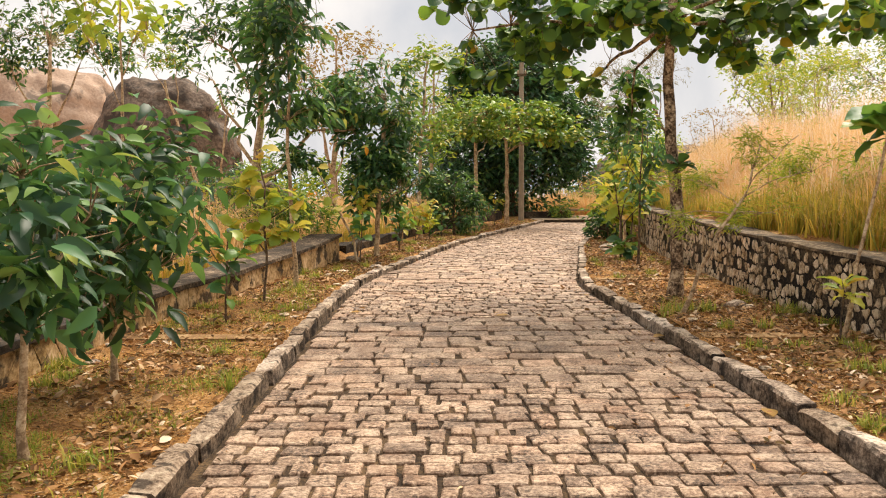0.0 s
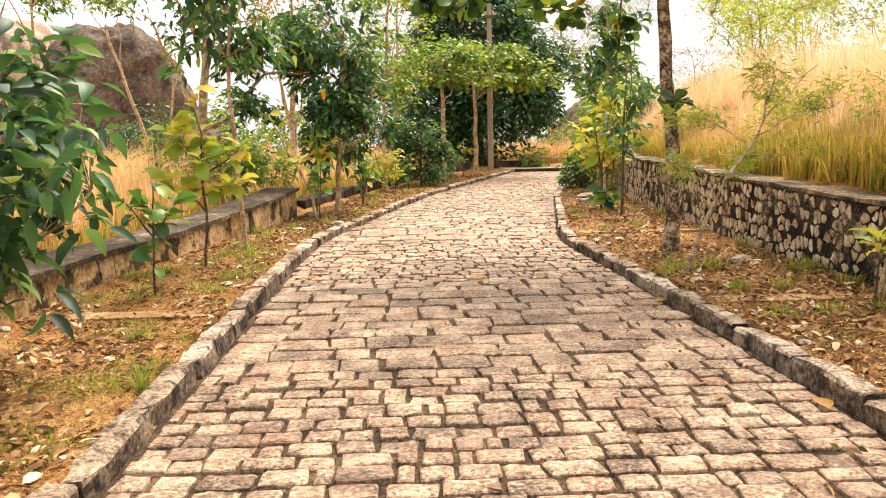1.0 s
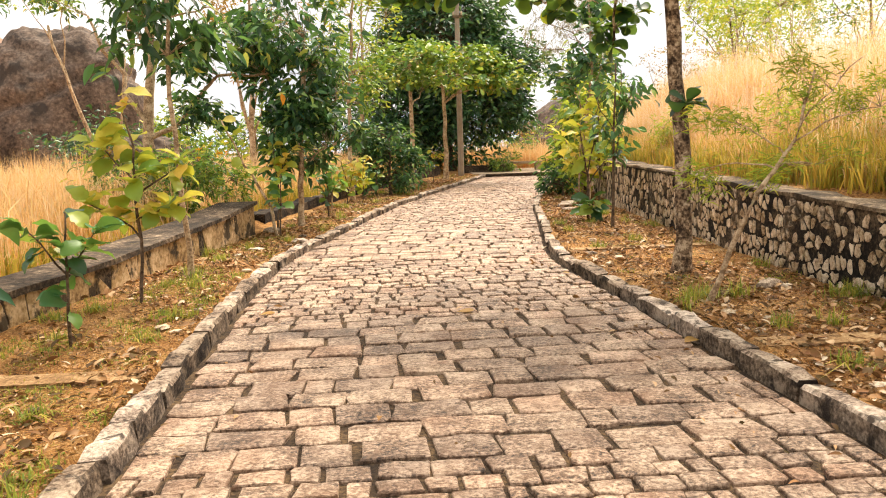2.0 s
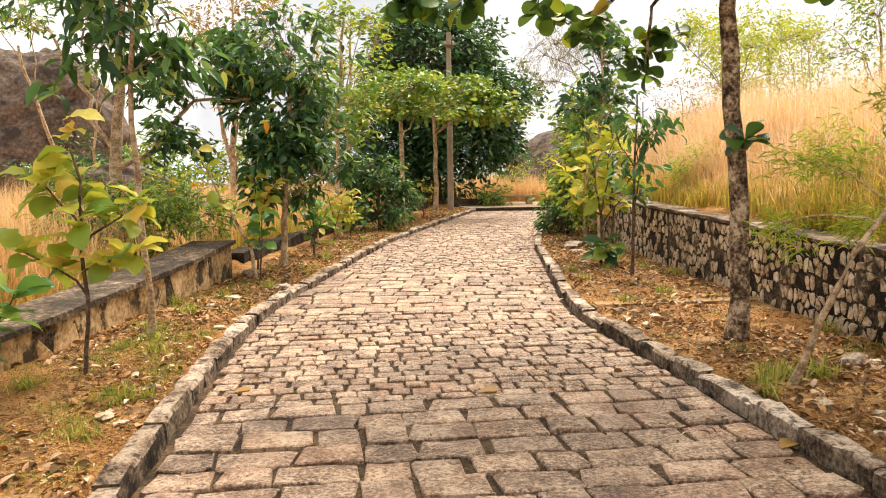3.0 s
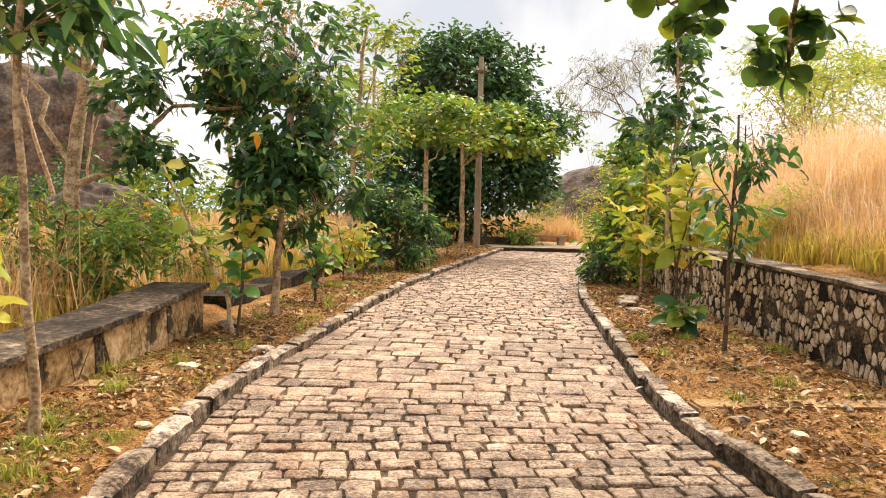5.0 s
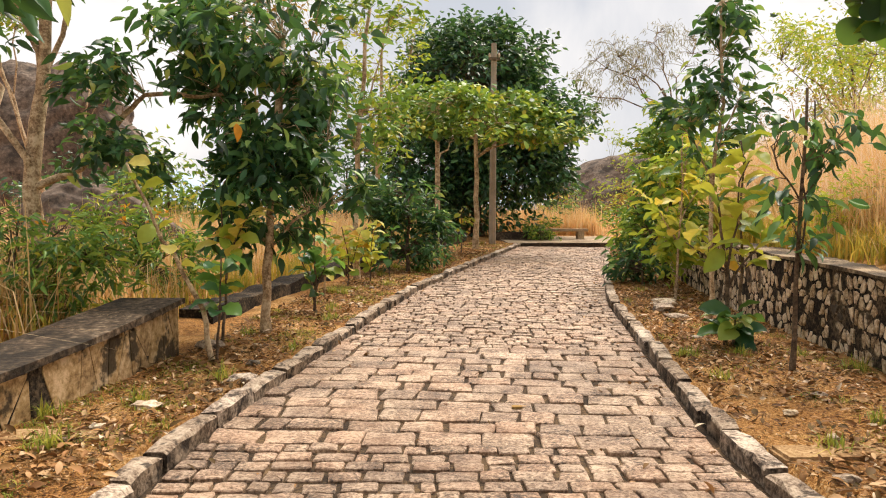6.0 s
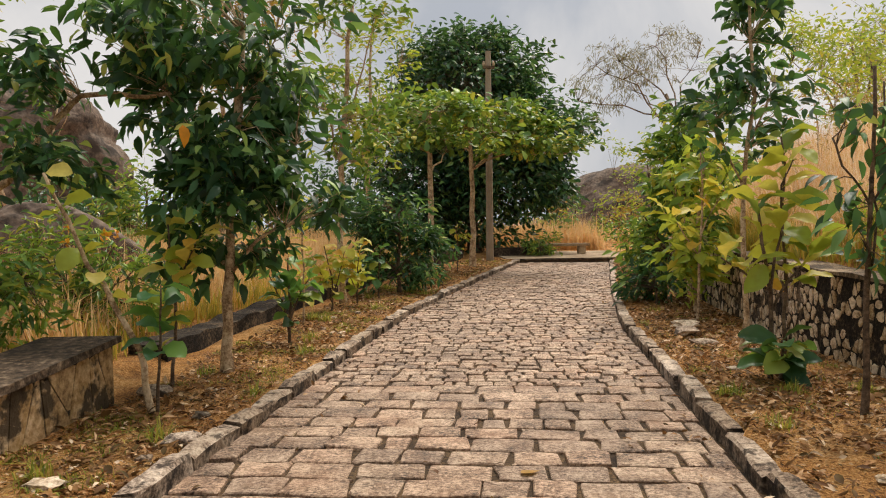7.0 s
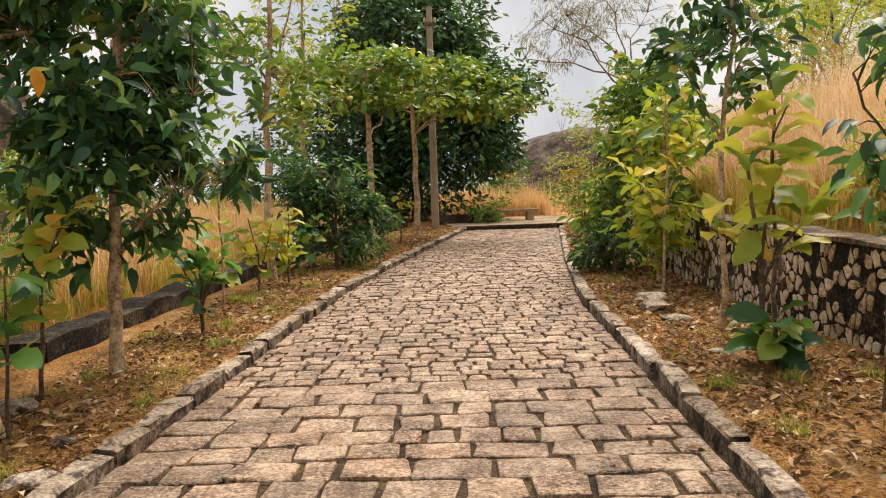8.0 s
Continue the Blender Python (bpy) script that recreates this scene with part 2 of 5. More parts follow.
G_RUST = leaf_material("leaf_rust", [(0.0, (0.26, 0.14, 0.04)), (0.5, (0.52, 0.25, 0.07)), (1.0, (0.24, 0.26, 0.06))])
G_DRY = leaf_material("dry_grass", [(0.0, (0.56, 0.28, 0.07)), (0.35, (0.74, 0.46, 0.18)), (0.8, (0.86, 0.67, 0.42)), (1.0, (0.56, 0.42, 0.10))], rough=0.7, through_light=0.5, glow=(0.86, 0.58, 0.28), blotch=0.1)
G_STRAW = leaf_material("pale_straw", [(0.0, (0.74, 0.53, 0.32)), (0.5, (0.86, 0.71, 0.53)), (1.0, (0.92, 0.82, 0.70))], rough=0.8, through_light=0.45, glow=(0.92, 0.76, 0.56), blotch=0.0)
G_GRASS = leaf_material("green_grass", [(0.0, (0.14, 0.21, 0.04)), (0.45, (0.38, 0.34, 0.05)), (1.0, (0.74, 0.44, 0.09))], rough=0.6, through_light=0.42, glow=(0.72, 0.52, 0.09))
G_MOSS = leaf_material("verge_green", [(0.0, (0.09, 0.17, 0.035)), (0.5, (0.26, 0.32, 0.05)), (0.85, (0.52, 0.44, 0.07)), (1.0, (0.72, 0.50, 0.14))], rough=0.6, through_light=0.4, glow=(0.5, 0.5, 0.08))
G_LITTER = leaf_material("fallen_leaf", [(0.0, (0.05, 0.024, 0.012)), (0.42, (0.22, 0.095, 0.038)), (0.75, (0.46, 0.225, 0.09)), (0.93, (0.68, 0.44, 0.25)), (1.0, (0.84, 0.66, 0.48))], rough=0.75, through_light=0.08, glow=(0.4, 0.2, 0.06))


# ---- mesh helpers ----
def np_mesh(name, V, faces, mat, smooth=True):
    """Mesh from vertex rows and one or more arrays of faces of equal length each."""
    me = bpy.data.meshes.new(name)
    faces = [np.asarray(f, dtype=np.int32) for f in faces if len(f)]
    V = np.asarray(V, dtype=np.float32)
    me.vertices.add(len(V))
    me.vertices.foreach_set("co", V.ravel())
    loops = np.concatenate([f.ravel() for f in faces])
    totals = np.concatenate([np.full(len(f), f.shape[1], dtype=np.int32) for f in faces])
    starts = np.concatenate([[0], np.cumsum(totals)[:-1]]).astype(np.int32)
    me.loops.add(len(loops))
    me.loops.foreach_set("vertex_index", loops)
    me.polygons.add(len(totals))
    me.polygons.foreach_set("loop_start", starts)
    me.polygons.foreach_set("use_smooth", np.full(len(totals), smooth))
    me.update(calc_edges=True)
    me.materials.append(mat)
    return me


def mesh_ob(name, V, faces, mat, parent=None, smooth=True):
    ob = new(name, np_mesh(name, V, faces, mat, smooth))
    if parent is not None:
        ob.parent = parent
    return ob


def part(name, me, parent, label=""):
    ob = new(name, me)
    ob.parent = parent
    if label:
        tagged(ob, label)
    return ob


class Soup:
    """Collects pieces of one mesh."""

    def __init__(self):
        self.V, self.T, self.Q, self.n = [], [], [], 0

    def add(self, V, tris=None, quads=None):
        V = np.asarray(V, dtype=np.float32).reshape(-1, 3)
        if tris is not None and len(tris):
            self.T.append(np.asarray(tris, dtype=np.int32) + self.n)
        if quads is not None and len(quads):
            self.Q.append(np.asarray(quads, dtype=np.int32) + self.n)
        self.V.append(V)
        self.n += len(V)

    def mesh(self, name, mat, smooth=True):
        fs = []
        if self.T:
            fs.append(np.concatenate(self.T))
        if self.Q:
            fs.append(np.concatenate(self.Q))
        return np_mesh(name, np.concatenate(self.V), fs, mat, smooth)


def tube(soup, pts, radii, sides=8, wob=0.0, rng=None):
    """Tapered tube along points, closed at its far end."""
    pts = np.asarray(pts, dtype=float)
    n = len(pts)
    d = np.gradient(pts, axis=0)
    d /= np.linalg.norm(d, axis=1)[:, None] + 1e-9
    ref = np.where(np.abs(d[:, 2:3]) > 0.9, np.array([[1.0, 0, 0]]), np.array([[0, 0, 1.0]]))
    a = np.cross(d, ref)
    a /= np.linalg.norm(a, axis=1)[:, None] + 1e-9
    b = np.cross(d, a)
    th = np.arange(sides) * 2 * math.pi / sides
    r = np.asarray(radii, dtype=float)[:, None] * np.ones((1, sides))
    if wob and rng is not None:
        r = r * (1 + rng.uniform(-wob, wob, r.shape))
    ring = pts[:, None, :] + (a[:, None, :] * np.cos(th)[None, :, None] + b[:, None, :] * np.sin(th)[None, :, None]) * r[:, :, None]
    V = np.concatenate([ring.reshape(-1, 3), pts[-1:]])
    i = np.arange(n - 1)[:, None] * sides
    j = np.arange(sides)[None, :]
    k = (j + 1) % sides
    Q = np.stack([i + j, i + k, i + sides + k, i + sides + j], -1).reshape(-1, 4)
    e = (n - 1) * sides
    T = np.stack([e + np.arange(sides), e + (np.arange(sides) + 1) % sides, np.full(sides, n * sides)], -1)
    soup.add(V, T, Q)


def bend(p, q, rng, k=6, wob=0.06, sag=0.0):
    """A slightly crooked line from p to q."""
    p, q = np.asarray(p, float), np.asarray(q, float)
    t = np.linspace(0, 1, k)[:, None]
    pts = p + (q - p) * t
    size = np.linalg.norm(q - p)
    off = np.cumsum(rng.normal(0, 1, (k, 3)), axis=0)
    off -= off[0] + (off[-1] - off[0]) * t
    pts += off * wob * size / 2
    pts[:, 2] += sag * size * np.sin(np.pi * t[:, 0])
    return pts


# leaf outlines: along, half width, drop
LEAF_SMALL = [(0.0, 0.0, 0.0), (0.45, 0.5, 0.0), (1.0, 0.0, -0.16)]
LEAF_LANCE = [(0.0, 0.0, 0.0), (0.22, 0.40, 0.03), (0.48, 0.48, 0.01), (0.78, 0.28, -0.08), (1.0, 0.0, -0.24)]
LEAF_SPOON = [(0.0, 0.02, 0.0), (0.2, 0.16, 0.03), (0.4, 0.36, 0.05), (0.58, 0.48, 0.04), (0.74, 0.5, 0.01), (0.87, 0.4, -0.04), (0.96, 0.22, -0.09), (1.0, 0.0, -0.12)]


def leaf_shape(outline):
    """Unit leaf folded a little along its midrib: vertices and triangles."""
    V, T = [], []
    rows = []
    for u, h, w in outline:
        if h < 0.01:
            rows.append([len(V)])
            V.append((u, 0, w))
        else:
            rows.append([len(V), len(V) + 1, len(V) + 2])
            V += [(u, -h, w + 0.10 * h), (u, 0, w - 0.06 * h), (u, h, w + 0.10 * h)]
    for a, b in zip(rows, rows[1:]):
        if len(a) == 1 and len(b) == 3:
            T += [(a[0], b[1], b[0]), (a[0], b[2], b[1])]
        elif len(a) == 3 and len(b) == 1:
            T += [(a[0], a[1], b[0]), (a[1], a[2], b[0])]
        elif len(a) == 3:
            T += [(a[0], a[1], b[1]), (a[0], b[1], b[0]), (a[1], a[2], b[2]), (a[1], b[2], b[1])]
    return np.array(V, float), np.array(T, int)


def leaf_cloud(soup, P, D, L, W, outline, rng, flat=0.6):
    """Leaves at P that grow along D, lengths L and widths W; flat: how much their faces turn upwards."""
    V0, T0 = leaf_shape(outline)
    P, D = np.asarray(P, float), np.asarray(D, float)
    n = len(P)
    D = D / (np.linalg.norm(D, axis=1)[:, None] + 1e-9)
    up = np.array([0, 0, 1.0]) * flat + rng.normal(0, 1 - flat * 0.6, (n, 3)) * 0.8
    side = np.cross(up, D)
    side /= np.linalg.norm(side, axis=1)[:, None] + 1e-9
    nor = np.cross(D, side)
    L, W = np.broadcast_to(L, n)[:, None, None], np.broadcast_to(W, n)[:, None, None]
    V = P[:, None, :] + D[:, None, :] * V0[None, :, 0:1] * L + side[:, None, :] * V0[None, :, 1:2] * W + nor[:, None, :] * V0[None, :, 2:3] * L
    T = T0[None] + (np.arange(n) * len(V0))[:, None, None]
    soup.add(V.reshape(-1, 3), T.reshape(-1, 3))


def in_blob(rng, n, c, r, shell=0.55):
    """Points in an ellipsoid, more of them near its skin."""
    d = rng.normal(0, 1, (n, 3))
    d /= np.linalg.norm(d, axis=1)[:, None]
    k = rng.uniform(shell ** 3, 1, n) ** (1 / 3)
    return np.asarray(c) + d * k[:, None] * np.asarray(r), d


# ---- plan of the lane ----
def smooth_line(pairs, y):
    ys, xs = np.array([p[1] for p in pairs], float), np.array([p[0] for p in pairs], float)
    y = np.asarray(y, float)
    return sum(np.interp(y + o, ys, xs) for o in (-0.9, -0.45, 0, 0.45, 0.9)) / 5


KERB_L = [(-1.38, -30), (-1.38, 3), (-1.44, 7), (-1.52, 10), (-1.50, 12), (-1.08, 14.2), (-0.58, 17), (0.16, 20.8), (1.9, 27), (4.15, 34.6), (6.5, 42)]
KERB_R = [(2.2, -30), (2.2, 4), (2.14, 7), (2.06, 9.5), (1.95, 11.3), (1.97, 12.2), (2.2, 13.5), (2.46, 15), (3.2, 19.5), (4.6, 25), (6.8, 33), (9.4, 42)]
WALL_L = [(-3.25, -30), (-3.25, 8.4), (-2.97, 10.2), (-2.86, 11.3), (-2.66, 12.4), (-2.42, 13.6), (-2.18, 14.9), (-2.12, 16.2), (-2.05, 17.2), (-1.75, 18.7), (-1.44, 20.5), (-0.95, 23.2), (0.6, 29), (2.6, 36)]
WALL_R = [(3.95, -30), (3.92, 8), (3.92, 9.6), (4.02, 11.5), (4.2, 13.6), (4.33, 15.6), (4.52, 17.5), (4.78, 19), (5.08, 21), (6.3, 26), (8.8, 34.5), (11, 42)]
xl = lambda y: smooth_line(KERB_L, y)
xr = lambda y: smooth_line(KERB_R, y)
wl_x = lambda y: smooth_line(WALL_L, y)
wr_x = lambda y: smooth_line(WALL_R, y)
wr_top = lambda y: np.interp(y, [0, 7, 12, 17, 24, 30, 36], [0.76, 0.83, 0.93, 1.0, 1.02, 0.9, 0.6])
LANE_END = 34.2
VERGE = 0.10


def waves(x, y, s):
    return (np.sin(x * 1.3 / s + 1.7 * np.sin(y * 0.9 / s)) + np.sin(y * 1.7 / s + 2.1 * np.sin(x * 0.7 / s)) + np.sin((x + y) * 2.9 / s)) / 3


def ground_z(x, y):
    x, y = np.asarray(x, float), np.asarray(y, float)
    left, right, far_l, far_r = xl(y), xr(y), wl_x(y), wr_x(y)
    z = VERGE + 0.025 * waves(x, y, 0.6)
    lane = (x > left - 0.11) & (x < right + 0.11) & (y < LANE_END + 1)
    z = np.where(lane, -0.055, z)
    d = np.clip(far_l - 0.35 - x, 0, None)
    z = np.where(x < far_l - 0.35, 0.18 + 0.05 * waves(x, y, 1.5) + 0.5 * (1 - np.exp(-d / 14)), z)
    e = np.clip(x - far_r - 0.22, 0, None)
    fade = np.clip((44 - y) / 12, 0, 1)
    bank = wr_top(y) - 0.06 + (np.interp(y, [4, 9, 18, 26], [0.6, 0.8, 1.5, 1.9]) * (1 - np.exp(-e / 4.0)) + 0.10 * waves(x, y, 2.0)) * (0.25 + 0.75 * fade)
    z = np.where(x > far_r + 0.22, bank, z)
    r = np.hypot(x - 2, y - 15)
    z = z - 26 * np.clip((r - 70) / 260, 0, 1) ** 1.5
    return z


def gz(x, y):
    return float(ground_z(x, y))


# ---- ground ----
gx = np.concatenate([-np.geomspace(3000, 12, 40), np.arange(-11.6, 14, 0.12), np.geomspace(14.3, 3000, 40)])
gy = np.concatenate([-np.geomspace(3000, 6, 30), np.arange(-5.5, 44, 0.2), np.geomspace(44.5, 4000, 44)])
GX, GY = np.meshgrid(gx, gy)
GZ = ground_z(GX, GY)
i = np.arange(len(gy) - 1)[:, None] * len(gx)
j = np.arange(len(gx) - 1)[None, :]
GQ = np.stack([i + j, i + j + 1, i + j + 1 + len(gx), i + j + len(gx)], -1).reshape(-1, 4)
ground = mesh_ob("ground", np.stack([GX, GY, GZ], -1).reshape(-1, 3), [GQ], M_SOIL)
tagged(ground, "orange-brown bare earth with dry grass and leaf litter", "ground", kind="structure")

# hills on the horizon, their aerial haze put into the blue base colour
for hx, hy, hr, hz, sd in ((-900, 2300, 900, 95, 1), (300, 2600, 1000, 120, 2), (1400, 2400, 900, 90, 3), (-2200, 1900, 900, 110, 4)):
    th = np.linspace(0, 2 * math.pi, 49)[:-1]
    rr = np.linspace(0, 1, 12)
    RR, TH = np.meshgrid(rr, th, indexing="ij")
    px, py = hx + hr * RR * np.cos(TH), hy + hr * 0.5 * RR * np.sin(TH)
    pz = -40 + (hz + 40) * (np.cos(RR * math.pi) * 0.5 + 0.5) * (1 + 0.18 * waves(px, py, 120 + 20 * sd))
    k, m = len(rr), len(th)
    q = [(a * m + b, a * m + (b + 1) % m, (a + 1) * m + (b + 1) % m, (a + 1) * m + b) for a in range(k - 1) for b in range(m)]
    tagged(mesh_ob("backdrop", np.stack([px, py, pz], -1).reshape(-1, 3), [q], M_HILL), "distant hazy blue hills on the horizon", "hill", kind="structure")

# ---- lane of stone setts: rows across the lane, bands of large and of small stones ----
def stone_shape(rng, w, d, h, inset=0.008, dome=0.006, jit=0.17, nick=0.075):
    """A dressed block about its top centre: uneven outline, rounded shoulder, slightly crowned top."""
    c = nick * min(w, d)
    base = np.array([(-w / 2 + c, -d / 2), (rng.uniform(-0.2, 0.2) * w, -d / 2), (w / 2 - c, -d / 2), (w / 2, -d / 2 + c), (w / 2, d / 2 - c), (w / 2 - c, d / 2), (rng.uniform(-0.2, 0.2) * w, d / 2), (-w / 2 + c, d / 2), (-w / 2, d / 2 - c), (-w / 2, -d / 2 + c)])
    base = base + rng.uniform(-jit, jit, base.shape) * min(w, d) * 0.5
    k = 1 - 2 * inset / np.array([w, d])
    top = base * k
    n = 10
    lift = rng.uniform(-0.5, 0.5, n) * dome
    V = np.concatenate([np.c_[base * 1.0, np.full(n, -h)], np.c_[base, np.full(n, -inset * 0.8)], np.c_[top, lift], [[0, 0, dome]]])
    i = np.arange(n)
    k2 = (i + 1) % n
    Q = np.concatenate([np.stack([i, k2, n + k2, n + i], -1), np.stack([n + i, n + k2, 2 * n + k2, 2 * n + i], -1)])
    T = np.stack([2 * n + i, 2 * n + k2, np.full(n, 3 * n)], -1)
    return V, T, Q


rng = np.random.default_rng(11)
setts = []
y = -4.0
while y < LANE_END - 0.1:
    large = 5.85 < y < 8.75 or 12.2 < y < 15.4
    d = rng.uniform(0.25, 0.30) if large else rng.uniform(0.145, 0.185)
    a, b = float(xl(y)) + 0.03, float(xr(y)) - 0.03
    slope = float((xl(y + 0.5) + xr(y + 0.5) - xl(y - 0.5) - xr(y - 0.5)) / 2) * 0.8
    x = a - rng.uniform(0, 0.12)
    while x < b - 0.05:
        w = rng.uniform(0.26, 0.46) if large else rng.uniform(0.15, 0.27)
        if rng.random() < 0.12:
            w *= 0.6
        if x + w > b - 0.08:
            w = b - x
        if x < a:
            w, x = w - (a - x), a
        if w > 0.07:
            xc = x + w / 2
            yc = y + d / 2 - slope * (xc - (a + b) / 2)
            setts.append((xc, yc + rng.normal(0, 0.006), w - rng.uniform(0.012, 0.036), d - rng.uniform(0.018, 0.034), -slope + rng.normal(0, 0.01), rng.normal(0, 0.005), rng.normal(0.005, 0.012), rng.normal(0, 0.009)))
        x += w
    y += d

lane = mesh_ob("lane", *(lambda ys: (np.concatenate([np.c_[xl(ys) - 0.03, ys, np.full(len(ys), -0.022)], np.c_[xr(ys) + 0.03, ys, np.full(len(ys), -0.022)]]), [np.stack([np.arange(len(ys) - 1), np.arange(len(ys) - 1) + len(ys), np.arange(1, len(ys)) + len(ys), np.arange(1, len(ys))], -1)]))(np.arange(-6, LANE_END + 0.01, 0.4)), M_JOINT)
tagged(lane, "lane paved with worn pinkish grey granite setts in rows", "road", kind="structure")

# ---- kerbs ----
def kerb(name, line, side, y0, y1, seed):
    rng = np.random.default_rng(seed)
    ob = new(name)
    tagged(ob, "low kerb of rough weathered stone blocks along the lane", "kerb", kind="structure")
    meshes = []
    for k in range(10):
        s = Soup()
        n = 5
        prof = [(-0.075, -0.16), (-0.075, -0.02), (-0.057, 0.0), (0.057, 0.0), (0.078, -0.025), (0.078, -0.16)]
        V = []
        for a in np.linspace(-0.5, 0.5, n):
            end = 0.9 if abs(a) > 0.49 else 1.0
            for px, pz in prof:
                V.append((px * end + rng.normal(0, 0.006), a * 0.97, pz * (1 if pz < -0.1 else end) + rng.normal(0, 0.006) - (0.018 if abs(a) > 0.49 else 0)))
        m = len(prof)
        Q = [(i * m + j, i * m + j + 1, (i + 1) * m + j + 1, (i + 1) * m + j) for i in range(n - 1) for j in range(m - 1)]
        s.add(V, [], Q)
        for e in (0, (n - 1) * m):
            s.T.append(np.array([(e, e + j, e + j + 1) for j in range(1, m - 1)]))
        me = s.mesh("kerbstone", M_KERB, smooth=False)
        # upright faces take the copy that has side shade in its colour
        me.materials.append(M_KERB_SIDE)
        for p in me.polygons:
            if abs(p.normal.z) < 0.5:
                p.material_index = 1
        meshes.append(me)
    y = y0
    while y < y1:
        L = rng.uniform(0.42, 0.88)
        ya, yb = y, y + L
        xa, xb = float(line(ya)) + side * 0.078, float(line(yb)) + side * 0.078
        o = part("kerbstone", meshes[rng.integers(10)], ob)
        ang = math.atan2(xb - xa, yb - ya)
        o.matrix_basis = pose((xa + xb) / 2 + rng.normal(0, 0.008), (ya + yb) / 2, 0.115 + rng.normal(0, 0.008), rng.normal(0, 0.8), rng.normal(0, 1.5), -math.degrees(ang) + rng.normal(0, 0.8)) @ Matrix.Diagonal((1, math.hypot(xb - xa, L), 1, 1))
        y = yb + 0.012
    return ob


kerb("kerb_left", xl, -1, -4.0, LANE_END, 3)
kerb("kerb_right", xr, 1, -4.0, LANE_END - 1.2, 4)


# ---- rubble walls ----
def cells(rng, w, h, n, slim):
    """Uneven polygons that fill a strip w long and h high, by clipping half planes."""
    pts = []
    cell = math.sqrt(w * h / n)
    nx, nz = max(1, round(w / (cell * slim))), max(1, round(h * slim / cell))
    for a in range(nx):
        for b in range(nz):
            pts.append(((a + 0.5 * (b % 2) + rng.uniform(0.1, 0.9)) * w / nx, (b + rng.uniform(0.15, 0.85)) * h / nz))
    pts = np.array(pts)
    out = []
    for p in pts:
        poly = [np.array(q, float) for q in ((max(0, p[0] - 0.6), 0), (min(w, p[0] + 0.6), 0), (min(w, p[0] + 0.6), h), (max(0, p[0] - 0.6), h))]
        near = pts[np.argsort(((pts - p) ** 2).sum(1))[1:14]]
        for q in near:
            mid, d = (p + q) / 2, q - p
            res = []
            for u, v in zip(poly, poly[1:] + poly[:1]):
                su, sv = (u - mid) @ d, (v - mid) @ d
                if su <= 0:
                    res.append(u)
                if su * sv < 0:
                    res.append(u + (v - u) * su / (su - sv))
            poly = res
            if len(poly) < 3:
                break
        if len(poly) >= 3:
            out.append((p, np.array(poly)))
    return out


def wall_block(line, y0, y1, x_face, x_back, z0, top, mat, step=0.4):
    """Solid of a wall that follows a line: faces at line+x_face and line+x_back, from z0 to top(y)."""
    ys = np.arange(y0, y1 + step * 0.5, step)
    ys[-1] = y1
    n = len(ys)
    f, b = line(ys) + x_face, line(ys) + x_back
    t = top(ys)
    V = np.concatenate([np.c_[f, ys, np.full(n, z0)], np.c_[f, ys, t], np.c_[b, ys, t], np.c_[b, ys, np.full(n, z0)]])
    i = np.arange(n - 1)
    Q = np.concatenate([np.stack([k * n + i, k * n + i + 1, ((k + 1) % 4) * n + i + 1, ((k + 1) % 4) * n + i], -1) for k in range(4)])
    ends = np.array([[0, n, 2 * n, 3 * n], [n - 1, 4 * n - 1, 3 * n - 1, 2 * n - 1]])
    return V, [np.concatenate([Q, ends])]


